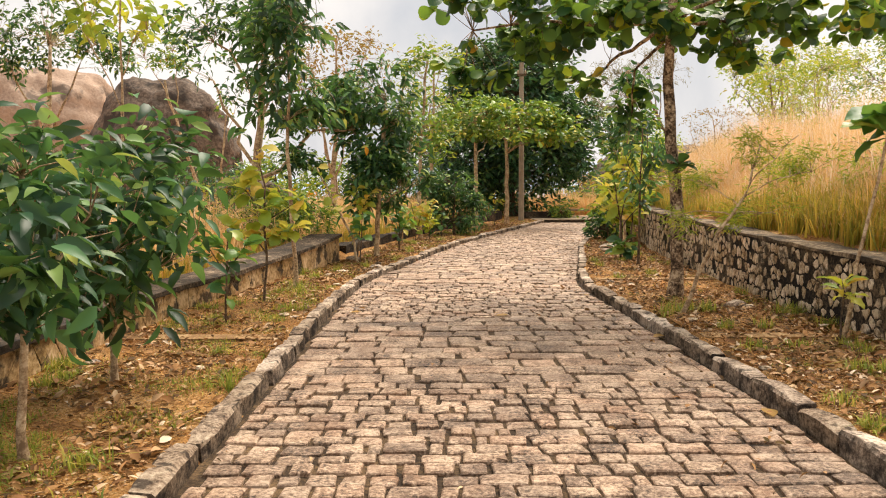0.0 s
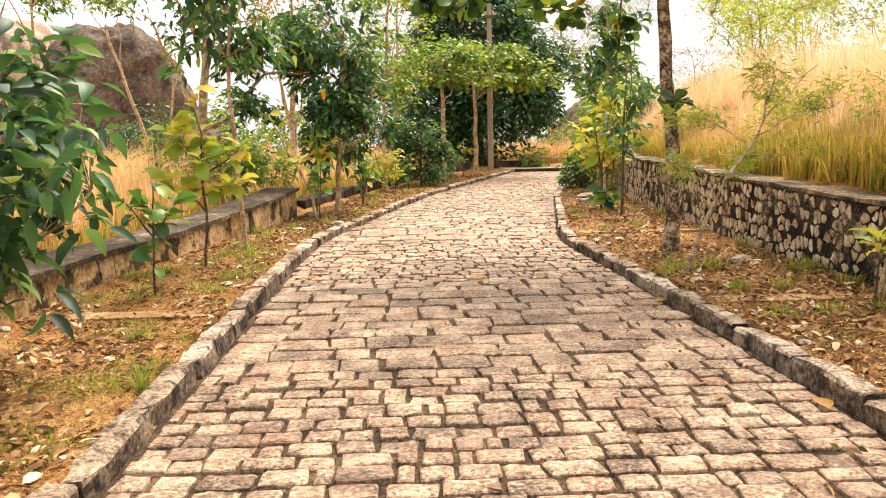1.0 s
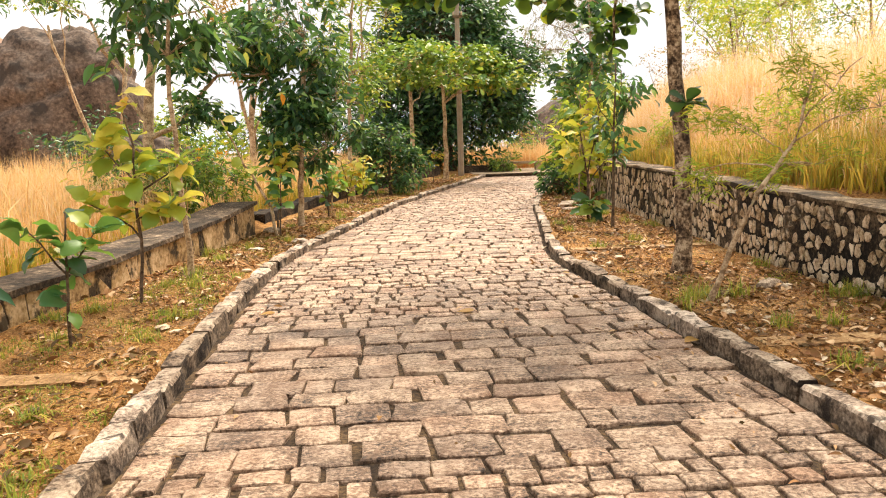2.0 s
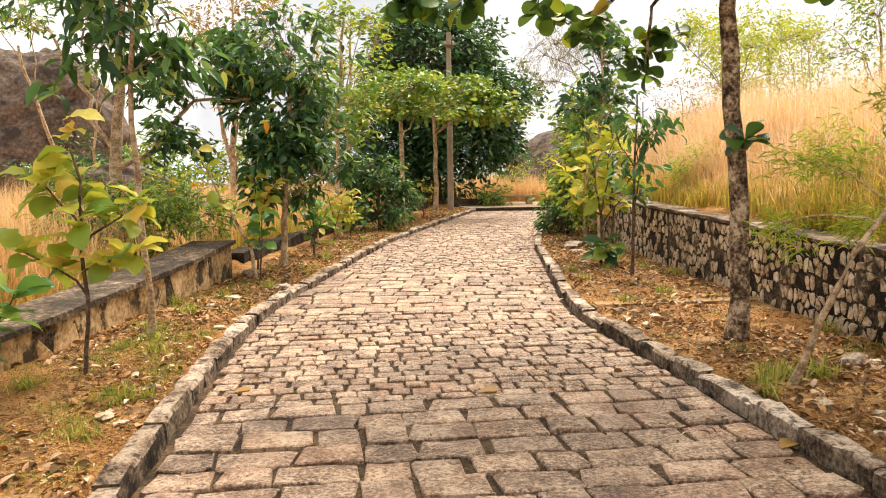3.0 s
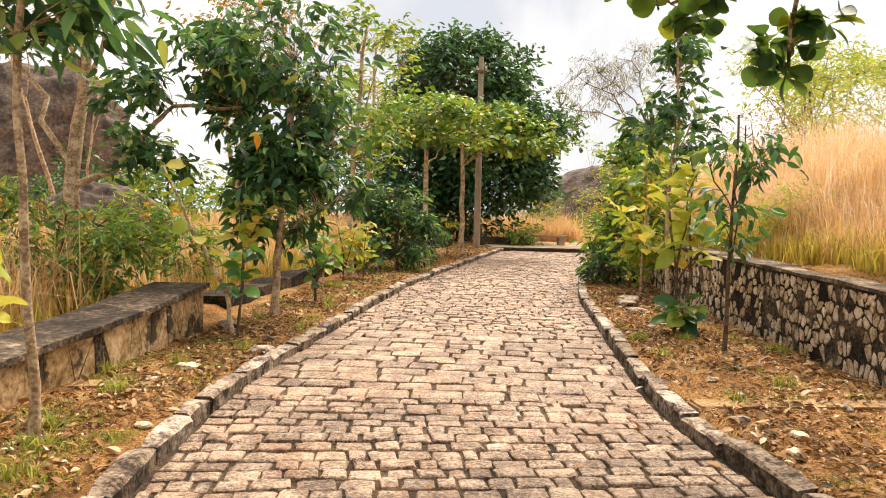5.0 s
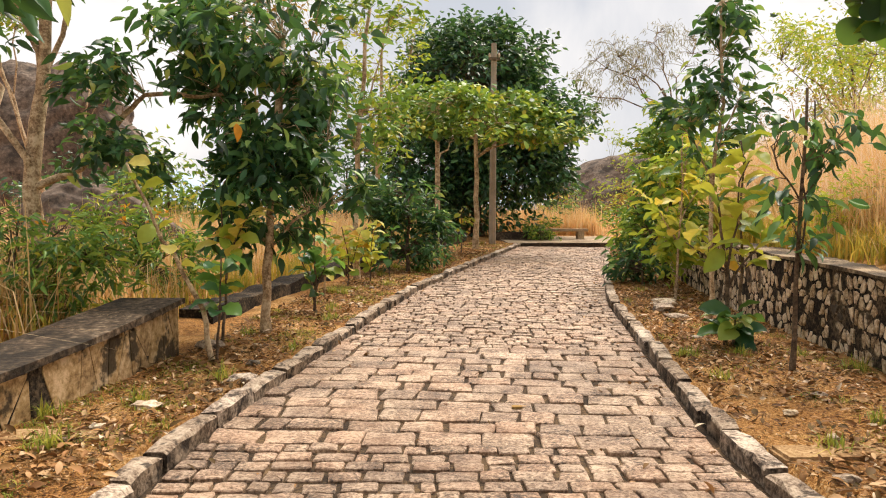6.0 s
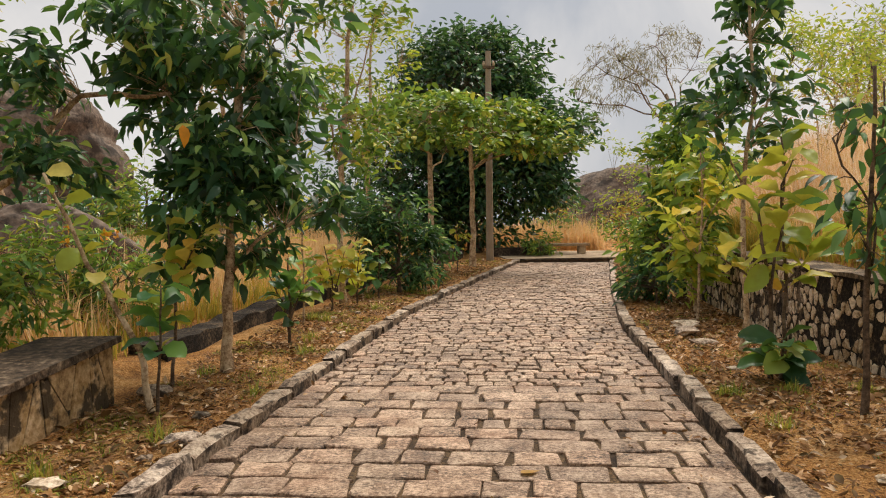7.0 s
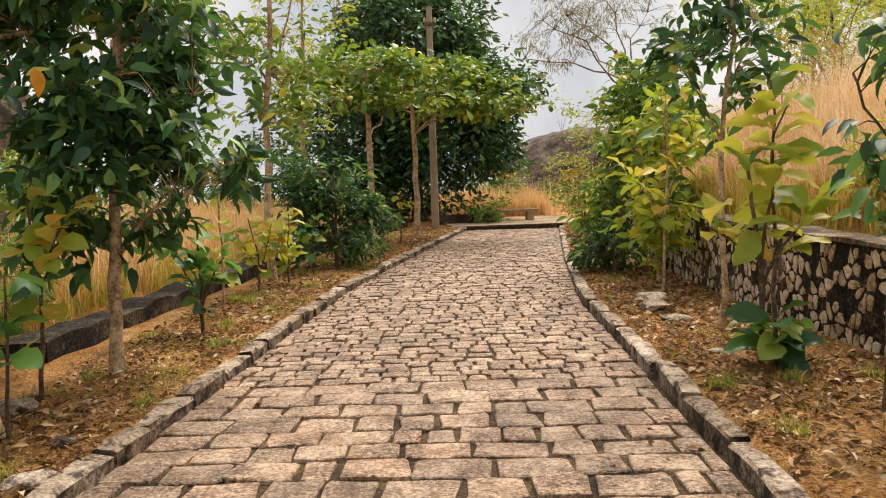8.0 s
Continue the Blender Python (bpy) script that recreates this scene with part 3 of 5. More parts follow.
def rubble_face(parent, line, facing, x_face, y0, y1, z0, top, size, seed, mat, limit=300, near=(5, 18), shrink=0.86, gone=0.0, proud=1.0, slim=0.88, cut=0.26):
    """Proud rubble stones on a wall face: single stones in the near stretch, the rest joined."""
    rng = np.random.default_rng(seed)
    h = float(top((y0 + y1) / 2)) - z0
    w = y1 - y0
    rest = Soup()
    made = 0
    for p, poly in cells(rng, w, h, int(w * h / (size * size)), slim):
        if rng.random() < gone:
            continue
        nxt = np.roll(poly, -1, 0)
        poly = np.stack([poly * (1 - cut) + nxt * cut, poly * cut + nxt * (1 - cut)], 1).reshape(-1, 2)
        k = len(poly)
        c = poly.mean(0)
        q = c + (poly - c) * rng.uniform(shrink - 0.1, shrink)
        q = q + rng.normal(0, 0.007, q.shape)
        q2 = c + (q - c) * 0.72
        yy = y0 + q[:, 0]
        hh = (top(yy) - z0) / h
        out = rng.uniform(0.018, 0.05) * proud
        cy = y0 + c[0]
        cx = float(line(cy)) + x_face
        cz = z0 + c[1] * float(top(cy) - z0) / h
        ring0 = np.c_[line(yy) + x_face - facing * 0.01, yy, z0 + q[:, 1] * hh]
        ring1 = np.c_[line(yy) + x_face + facing * out * 0.6, yy, z0 + q[:, 1] * hh]
        yy2 = y0 + q2[:, 0]
        ring2 = np.c_[line(yy2) + x_face + facing * out * rng.uniform(0.85, 1.15, k), yy2, z0 + q2[:, 1] * hh]
        V = np.concatenate([ring0, ring1, ring2]) - (cx, cy, cz)
        i = np.arange(k)
        j = (i + 1) % k
        Q = np.concatenate([np.stack([i, j, k + j, k + i], -1), np.stack([k + i, k + j, 2 * k + j, 2 * k + i], -1)])
        T = np.array([(2 * k, 2 * k + a, 2 * k + a + 1) for a in range(1, k - 1)])
        if facing > 0:
            Q, T = Q[:, ::-1], T[:, ::-1]
        if made < limit and near[0] < cy < near[1]:
            s = Soup()
            s.add(V, T, Q)
            o = part("stone", s.mesh("stone", mat, smooth=False), parent)
            o.location = (cx, cy, cz)
            made += 1
        else:
            rest.add(V + (cx, cy, cz), T, Q)
    if rest.n:
        o = part("stones", rest.mesh("stones", mat, smooth=False), parent)
        tagged(o, kind="stuff")


# retaining wall below the grass bank
V, F = wall_block(wr_x, -4, 33, 0.0, 0.42, -0.2, lambda y: wr_top(y) - 0.04, M_MORTAR)
wall_r = mesh_ob("wall_right", V, F, M_MORTAR, smooth=False)
tagged(wall_r, "retaining wall of pale rubble stones with black-stained mortar", "wall", kind="structure")
V, F = wall_block(wr_x, -4, 33, -0.03, 0.40, -0.2, wr_top, M_CAP)
V[:, 2] = np.where(V[:, 2] < 0, wr_top(V[:, 1]) - 0.037, V[:, 2] + 0.012 * np.sin(V[:, 1] * 5.3 + np.sin(V[:, 1] * 2.1)))
V[:, 0] += 0.012 * np.sin(V[:, 1] * 4.1 + 2 * np.sin(V[:, 1] * 1.7))
part("coping", np_mesh("coping", V, F, M_COPE, False), wall_r, "ragged weathered dark concrete coping")

# low wall with a flat cap, in two lengths
LOW_END = 14.8
low_top = lambda y: np.interp(y, [10.5, 12.5, 13.8, 14.8], [0.41, 0.49, 0.57, 0.66])
V, F = wall_block(wl_x, -4, LOW_END, 0.0, -0.5, -0.2, lambda y: low_top(y) - 0.058, M_MORTAR)
wall_l = mesh_ob("wall_left", V, F, M_MORTAR, smooth=False)
tagged(wall_l, "low rubble wall with a flat mossy concrete cap", "wall", kind="structure")
V, F = wall_block(wl_x, -4, LOW_END + 0.03, 0.05, -0.56, -0.2, low_top, M_CAP)
V[:, 2] = np.where(V[:, 2] < 0, low_top(V[:, 1]) - 0.055, V[:, 2] + 0.006 * np.sin(V[:, 1] * 3.7))
V[:, 0] += 0.010 * np.sin(V[:, 1] * 4.3 + 2 * np.sin(V[:, 1] * 1.9))
part("cap", np_mesh("cap", V, F, M_CAP, False), wall_l, "dark mossy concrete cap, worn pale in places")
second_top = lambda y: np.interp(y, [16, 24, 30, 36], [0.27, 0.32, 0.4, 0.5])
V, F = wall_block(wl_x, 16.6, 36, -0.25, -0.65, -0.2, second_top, M_MORTAR, step=0.25)
V[:, 2] = np.where(V[:, 2] > 0, V[:, 2] + 0.03 * np.sin(V[:, 1] * 3.1 + 2 * np.sin(V[:, 1] * 1.3)) + 0.015 * np.sin(V[:, 1] * 9.7), V[:, 2])
V[:, 0] += 0.02 * np.sin(V[:, 1] * 4.4 + np.sin(V[:, 1] * 1.9))
wall_b = mesh_ob("wall_back", V, F, M_MORTAR, smooth=False)
tagged(wall_b, "low dark stained masonry wall behind the saplings", "wall", kind="structure")


# ---- plants ----
def tree(name, label, x, y, trunk, limbs, blobs, leaf, mat, bark, seed, radius=(0.05, 0.02), category="tree", sides=8, droop=0.35, twig=0.006, per=7, flat=0.6, reach=0.16, shell=0.55, crooked=0.03, clump=7):
    """trunk: points above the base; limbs: (start along the trunk 0..1, end point); blobs: (centre, radii, twigs);
    leaf: (outline, length, width). All from the base of the tree."""
    rng = np.random.default_rng(seed)
    root = new(name)
    root.location = (x, y, gz(x, y) - 0.03)
    tagged(root, label, category)
    wood = Soup()
    line = np.concatenate([bend(p, q, rng, 5, crooked)[:-1] for p, q in zip(trunk, trunk[1:])] + [np.array([trunk[-1]], float)])
    k = np.linspace(0, 1, len(line))
    rr = radius[0] + (radius[1] - radius[0]) * k
    rr[0] *= 1.35
    tube(wood, line, rr, sides, 0.08, rng)
    joints = [line[len(line) // 2:]]
    arms = []
    for at, end in limbs:
        i0 = min(len(line) - 1, int(at * (len(line) - 1)))
        way = end if isinstance(end, list) else [end]
        pts = np.concatenate([bend(p, q, rng, 7, 0.07 if len(way) == 1 else 0.04, 0.06 if len(way) == 1 else 0.0)[(1 if h else 0):] for h, (p, q) in enumerate(zip([line[i0], *way], way))])
        arm = Soup()
        arms.append(arm)
        tube(arm, pts, np.linspace(rr[i0] * 0.5, max(twig * 1.2, rr[i0] * 0.2), len(pts)), max(5, sides - 2))
        joints.append(pts[2:])
    joints = np.concatenate(joints)
    outline, ll, lw = leaf
    green = Soup()
    for c, r, n in blobs:
        heads, d = in_blob(rng, max(3, n // clump), c, r, shell)
        P = heads[rng.integers(0, len(heads), n)] + rng.normal(0, 1, (n, 3)) * np.asarray(r) * (0.30 / max(1, (len(heads) / 6) ** 0.33))
        P = P[P[:, 2] > 0.12]
        for p in P:
            j = joints[np.argmin(((joints - p) ** 2).sum(1) + 0.5 * np.abs(p[2] - joints[:, 2] - 0.2))]
            if twig > 0:
                tube(wood, bend(j, p, rng, 4, 0.08, 0.04), np.linspace(twig, twig * 0.45, 4), 3)
        m = np.repeat(P, per, axis=0)
        out = np.repeat((P - np.asarray(c)) / np.asarray(r), per, axis=0)
        D = rng.normal(0, 1, m.shape) + out * 0.7
        D[:, 2] = D[:, 2] * 0.5 - droop
        m = m + rng.normal(0, reach * 0.5, m.shape)
        s = rng.uniform(0.65, 1.15, len(m))
        leaf_cloud(green, m, D, ll * s, lw * s * rng.uniform(0.85, 1.1, len(m)), outline, rng, flat)
    stem = part("trunk", wood.mesh("trunk", bark), root)
    for arm in arms:
        part("branch", arm.mesh("branch", bark), stem)
    crown = part("crown", green.mesh("crown", mat), root)
    tagged(crown, kind="stuff")
    return root


def teak_leaf(mat, seed):
    """A broad blade: rounded outline, raised edges on both sides of the midrib, wavy rim, hanging tip, short stalk."""
    rng = np.random.default_rng(seed)
    along = np.array([0.0, 0.10, 0.2, 0.33, 0.47, 0.61, 0.75, 0.87, 0.95, 1.0])
    half = np.array([0.012, 0.014, 0.12, 0.24, 0.32, 0.35, 0.32, 0.22, 0.11, 0.012])
    cross = np.array([-1.0, -0.55, 0.0, 0.55, 1.0])
    hang = rng.uniform(0.10, 0.32)
    ph = rng.uniform(0, 6.3, 2)
    V = []
    for u, h in zip(along, half):
        for c in cross:
            rim = 0.035 * abs(c) * math.sin(u * 17 + ph[int(c > 0)])
            V.append((u, c * h * (1 + 0.06 * math.sin(u * 23 + ph[0])), 0.10 * math.sin(u * 2.6) - hang * u * u + 0.22 * h * abs(c) + rim))
    m = len(cross)
    Q = [(a * m + b, a * m + b + 1, (a + 1) * m + b + 1, (a + 1) * m + b) for a in range(len(along) - 1) for b in range(m - 1)]
    soup = Soup()
    soup.add(V, [], Q)
    return soup.mesh("leaf", mat)


LEAF_MESHES = [teak_leaf(G_TEAK, 500 + k) for k in range(8)]
LEAF_GREEN = [teak_leaf(G_TEAK_GREEN, 520 + k) for k in range(8)]


def sapling(label, x, y, stem, leaves, seed, size=0.28, radius=0.016, bark=M_BARK_DARK, narrow=1.0, spread_up=0.25, group="saplings on the verge", shoots=(), first=0.35):
    """A young plant: a thin stem with large single leaves in whorls."""
    rng = np.random.default_rng(seed)
    root = new("sapling")
    root.location = (x, y, gz(x, y) - 0.02)
    tagged(root, label, "sapling", group)
    wood = Soup()
    line = np.concatenate([bend(p, q, rng, 5, 0.03)[:-1] for p, q in zip(stem, stem[1:])] + [np.array([stem[-1]], float)])
    tube(wood, line, np.linspace(radius, radius * 0.4, len(line)), 7, 0.08, rng)
    lines = [line]
    stalks = [part("stem", wood.mesh("stem", bark), root)]
    for at, end in shoots:
        i0 = int(at * (len(line) - 1))
        pts = bend(line[i0], end, rng, 6, 0.06, 0.05)
        shoot = Soup()
        tube(shoot, pts, np.linspace(radius * 0.6, radius * 0.3, 6), 5)
        lines.append(pts)
        stalks.append(part("shoot", shoot.mesh("shoot", bark), root))
    for k in range(leaves):
        ln = lines[k % len(lines)]
        f = 1 - (1 - first) * ((k // len(lines)) / max(1, leaves // len(lines))) ** 0.95
        q = f * (len(ln) - 1)
        i0 = min(len(ln) - 2, int(q))
        p = ln[i0] + (ln[i0 + 1] - ln[i0]) * (q - i0)
        a = k * 2.4 + rng.uniform(-0.5, 0.5)
        o = part("leaf", (LEAF_GREEN if ("green leaves" in label or "dark leaves" in label) and "yellow" not in label else LEAF_MESHES)[rng.integers(8)], stalks[k % len(lines)])
        s = size * rng.uniform(0.7, 1.2)
        up = spread_up + rng.normal(-0.1, 0.5)
        d = Vector((math.cos(a), math.sin(a), up)).normalized()
        side = Vector((-math.sin(a), math.cos(a), rng.normal(0, 0.6))).normalized()
        nor = d.cross(side).normalized()
        side = nor.cross(d)
        m = Matrix((d, side, nor)).transposed().to_4x4()
        m.translation = Vector(p)
        o.matrix_basis = m @ Matrix.Diagonal((s, s * narrow * rng.uniform(0.8, 1.05), s, 1))
    return root


def rosette(name, parent, at, n, length, width, mat, seed, label=""):
    """A spray of leaves that all spring from one point."""
    rng = np.random.default_rng(seed)
    a = np.arange(n) * 2.4 + rng.uniform(-0.3, 0.3, n)
    D = np.c_[np.cos(a), np.sin(a), rng.normal(0.0, 0.45, n)]
    s = Soup()
    leaf_cloud(s, np.repeat(np.array([at], float), n, 0), D, length * rng.uniform(0.8, 1.15, n), width, LEAF_SPOON, rng, 0.6)
    return part(name, s.mesh(name, mat), parent, label)


def boulder(name, label, c, r, mat, seed, rough=0.16, cuts=3, crack=None):
    rng = np.random.default_rng(seed)
    bm = bmesh.new()
    bmesh.ops.create_icosphere(bm, subdivisions=6, radius=1.0)
    off = Vector((seed * 3.1, seed * 1.7, 0))
    planes = [(Vector(rng.normal(0, 1, 3)).normalized(), rng.uniform(0.72, 0.9)) for _ in range(cuts)]
    for v in bm.verts:
        d = v.co.normalized()
        k = 1 + rough * noise.fractal(d * 1.4 + off, 0.9, 2.1, 4) + 0.02 * noise.fractal(d * 9 + off, 0.8, 2, 3)
        p = d * k
        for nrm, lim in planes:
            if p.dot(nrm) > lim:
                p -= nrm * (p.dot(nrm) - lim) * 0.85
        if crack:
            s = p.dot(Vector(crack[:3])) - crack[3] + 0.05 * noise.noise(d * 3 + off)
            p *= 1 + 0.07 / (1 + math.exp(-max(-40, min(40, s / 0.012)))) - 0.07 * math.exp(-(s / 0.03) ** 2)
        v.co = Vector((p.x * r[0], p.y * r[1], p.z * r[2]))
    for f in bm.faces:
        f.smooth = True
    me = bpy.data.meshes.new(name)
    bm.to_mesh(me)
    bm.free()
    me.materials.append(mat)
    ob = new(name, me)
    ob.location = c
    tagged(ob, label, "rock")
    return ob

# ---- rocks ----
boulder("boulder", "huge dark brown granite boulder in the dry field", (-17.2, 46, 1.5), (4.6, 4.0, 6.2), M_ROCK, 3, rough=0.11, cuts=1, crack=(-0.3, 0.05, 0.95, 0.42))
boulder("boulder", "smaller dark boulder against the huge one", (-21.5, 45, 0.5), (3.6, 3.4, 4.6), M_ROCK, 4)
boulder("boulder", "huge pale weathered granite boulder behind the field", (-36, 62, 2.0), (11, 9, 10.2), M_ROCK_PALE, 6)
boulder("boulder", "broad dark rock outcrop beyond the lane's end", (17.0, 62, -0.8), (7.6, 7, 5.6), M_ROCK, 9, 0.1, 1)
boulder("boulder", "low dark rock among weeds behind the wall", (-5.4, 21.5, 0.3), (1.9, 1.3, 1.7), M_ROCK, 13)

# ---- trees beside the lane ----
shade_tree = tree("almond_tree", "almond tree with mottled trunk and broad round leaves", 2.86, 9.85, [(0, 0, 0), (-0.02, 0.02, 1.6), (-0.10, 0.04, 3.2), (-0.08, 0.1, 4.6)],
     [(0.76, (-2.6, 0.1, 3.45)), (0.76, (2.4, 0.3, 3.45)), (0.78, (-1.0, -1.6, 3.6)), (0.76, [(-0.5, 1.0, 3.3), (-0.6, 1.7, 3.2), (-0.95, 2.0, 3.05)]), (0.76, (1.4, -1.5, 3.5)), (0.8, (-1.6, 1.5, 3.6)), (0.8, (1.2, 1.8, 3.7)), (0.76, [(-0.1, 0.9, 3.3), (-0.18, 1.6, 3.15), (-0.2, 1.7, 2.5)])],
     [((-1.7, -0.1, 3.58), (1.5, 1.2, 0.36), 80), ((1.6, 0.2, 3.6), (1.5, 1.2, 0.34), 74), ((0, -1.2, 3.7), (1.7, 1.0, 0.36), 70), ((-1.2, 1.75, 3.08), (0.36, 0.3, 0.14), 5), ((-0.85, 1.7, 3.02), (0.36, 0.3, 0.14), 5), ((0, 0.9, 4.0), (1.7, 1.2, 0.4), 36),
      ((-0.15, 1.67, 2.88), (0.2, 0.14, 0.1), 3), ((-0.22, 1.67, 2.66), (0.14, 0.12, 0.1), 3), ((-0.2, 1.67, 2.46), (0.1, 0.1, 0.1), 2), ((-2.5, 0.9, 3.15), (0.35, 0.4, 0.15), 9), ((-2.0, 1.3, 3.5), (0.5, 0.4, 0.2), 16), ((0.5, 0.3, 3.1), (0.35, 0.3, 0.18), 6)],
     (LEAF_SPOON, 0.22, 0.17), G_ALMOND, M_BARK, 21, (0.088, 0.05), sides=12, per=8, droop=0.12, reach=0.05, clump=4)
rosette("leaf_spray", shade_tree, (0.0, -0.08, 1.72), 13, 0.24, 0.14, G_ALMOND, 9, "round leaves sprouting from the trunk")
dense_tree = tree("round_leaf_tree", "young dense tree with glossy dark green leaves", -1.62, 16.05, [(0, 0, 0), (0.05, 0, 1.0), (0.1, 0, 2.0), (0.2, 0.1, 3.3)],
     [(0.4, (-0.6, 0.1, 1.7)), (0.5, (0.7, 0, 2.2)), (0.6, (-0.6, 0, 2.9)), (0.8, (0.5, 0.1, 3.2)), (0.4, (0.6, -0.2, 1.4))],
     [((0.1, 0, 1.6), (0.58, 0.6, 0.58), 140), ((0.02, 0, 2.5), (0.78, 0.75, 0.72), 170), ((-0.18, 0, 3.4), (1.0, 0.8, 0.66), 150), ((-0.55, 0.1, 3.1), (0.4, 0.4, 0.35), 30), ((0.75, 0, 1.7), (0.35, 0.4, 0.3), 30)],
     (LEAF_LANCE, 0.21, 0.082), G_DARK, M_BARK_PALE, 22, (0.055, 0.03), per=7, clump=9, droop=0.6)
tree("broadleaf_tree", "bushy young tree with broad dark green leaves", -2.24, 3.85, [(0, 0, 0), (0.03, 0, 0.7), (0.0, 0.1, 1.5)],
     [(0.5, (-0.5, 0.1, 1.2)), (0.6, (0.3, 0.2, 1.3)), (0.5, (-0.2, -0.3, 1.1))],
     [((-0.2, 0.1, 1.25), (0.62, 0.5, 0.52), 130)],
     (LEAF_LANCE, 0.19, 0.078), G_DARK, M_BARK_PALE, 23, (0.026, 0.014), per=6, clump=6, droop=0.6)
tree("broadleaf_tree", "bushy young tree with broad dark green leaves", -2.46, 5.4, [(0, 0, 0), (0.0, 0, 0.5), (0.05, 0.1, 1.5)],
     [(0.4, (-0.4, 0.1, 1.2)), (0.5, (0.6, 0.1, 1.1)), (0.6, (0.1, 0.3, 1.5)), (0.45, (0.2, -0.4, 1.0))],
     [((0.0, 0.0, 1.25), (0.8, 0.6, 0.62), 210)],
     (LEAF_LANCE, 0.19, 0.075), G_DARK, M_BARK_PALE, 24, (0.03, 0.014), per=6, clump=6, droop=0.6)
tree("slender_tree", "straight slender young tree with drooping leaves on top", -2.25, 10.77, [(0, 0, 0), (-0.05, 0, 1.6), (-0.05, 0, 3.2), (0.05, 0, 4.6)],
     [(0.55, (-0.5, 0.1, 2.7)), (0.6, (0.4, 0, 2.9)), (0.7, (-0.4, 0, 3.5)), (0.8, (0.4, 0.1, 3.9))],
     [((-0.15, 0, 2.8), (0.55, 0.45, 0.38), 50), ((0, 0, 3.5), (0.62, 0.5, 0.5), 80), ((0.1, 0, 4.3), (0.55, 0.45, 0.5), 60)],
     (LEAF_LANCE, 0.22, 0.075), G_DARK, M_BARK_PALE, 26, (0.031, 0.015), per=6, droop=0.7, clump=4)
tree("forked_tree", "pale-barked forked tree with a long bent limb", -4.1, 16.0, [(0, 0, 0), (-0.05, 0, 1.5), (0.1, 0.1, 3.0), (0.2, 0.1, 5.2)],
     [(0.37, [(0.5, 0.0, 1.75), (0.95, 0.0, 2.3), (1.2, 0.0, 2.55), (2.1, 0.0, 2.58)]), (0.36, (-0.9, 0.1, 3.6)), (0.6, (-1.0, 0, 4.6)), (0.65, (0.9, 0, 4.7)), (0.7, (0.0, 0.6, 5.2))],
     [((-0.8, 0, 4.5), (1.2, 0.9, 0.8), 90), ((0.7, 0, 4.8), (0.8, 0.8, 0.8), 60), ((0.1, 0, 5.6), (1.0, 0.8, 0.6), 40), ((0.95, 0, 2.8), (0.45, 0.4, 0.25), 34), ((0.8, -0.1, 1.95), (0.45, 0.4, 0.35), 46), ((-0.4, 0, 3.4), (0.5, 0.5, 0.4), 20)],
     (LEAF_LANCE, 0.2, 0.075), G_DARK, M_BARK_PALE, 27, (0.12, 0.04), sides=10, per=7, droop=0.5, clump=5)
tree("thin_tree", "thin half-bare tree with sparse rust-coloured leaves", -4.25, 27.0, [(0, 0, 0), (0.05, 0, 2.5), (0.2, 0, 6.4)],
     [(0.1, (-0.3, 0, 4.5)), (0.3, (0.9, 0, 5.6)), (0.4, (-0.8, 0, 5.8)), (0.5, (1.4, 0, 6.4)), (0.15, (0.4, 0.2, 3.6))],
     [((0.4, 0, 5.7), (1.8, 1.3, 1.3), 220), ((0, 0, 4.0), (0.5, 0.5, 0.8), 30)], (LEAF_LANCE, 0.17, 0.07), G_RUST, M_BARK_PALE, 28, (0.11, 0.03), per=5, clump=4)
tree("thin_tree", "thin leaning white-stemmed tree with a small crown", -8.8, 27.0, [(0, 0, 0), (-0.6, 0, 2.4), (-1.3, 0, 5.0)],
     [(0.6, (-2.0, 0, 5.8)), (0.8, (-1.0, 0, 6.0))], [((-1.6, 0, 6.0), (1.2, 1.0, 0.7), 80)], (LEAF_LANCE, 0.2, 0.09), G_MID, M_BARK_PALE, 29, (0.075, 0.04), per=6, clump=5)
tree("thin_tree", "thin crooked almost bare stem among dry grass", -8.1, 27.3, [(0, 0, 0), (-0.2, 0, 2.0), (0.1, 0, 4.0)],
     [(0.7, (0.5, 0, 4.6))], [((0.2, 0, 4.3), (0.5, 0.4, 0.5), 14)], (LEAF_LANCE, 0.18, 0.08), G_MID, M_BARK_PALE, 30, (0.055, 0.02), per=5)
tree("field_tree", "leafy tree at the far side of the field", -10.8, 20.5, [(0, 0, 0), (0, 0, 2.5), (0.1, 0, 5.0)],
     [(0.5, (-1.4, 0, 5)), (0.5, (1.3, 0, 5))], [((0, 0, 5.6), (2.0, 1.5, 1.1), 170), ((1.4, 0, 4.8), (0.7, 0.7, 0.5), 36), ((-1.4, 0, 4.9), (0.9, 0.8, 0.6), 40)], (LEAF_LANCE, 0.19, 0.08), G_DARK, M_BARK_PALE, 41, (0.1, 0.04), per=8, clump=6)
tree("slender_tree", "slender young tree with yellow-green leaves", -4.75, 10.9, [(0, 0, 0), (0.0, 0, 1.6), (0.1, 0, 4.3)],
     [(0.7, (-0.4, 0, 3.7)), (0.75, (0.45, 0, 3.6))], [((0.05, 0, 3.9), (0.5, 0.45, 0.6), 30)], (LEAF_LANCE, 0.24, 0.11), G_LIGHT, M_BARK_PALE, 42, (0.03, 0.012), per=5, droop=0.5, clump=4)
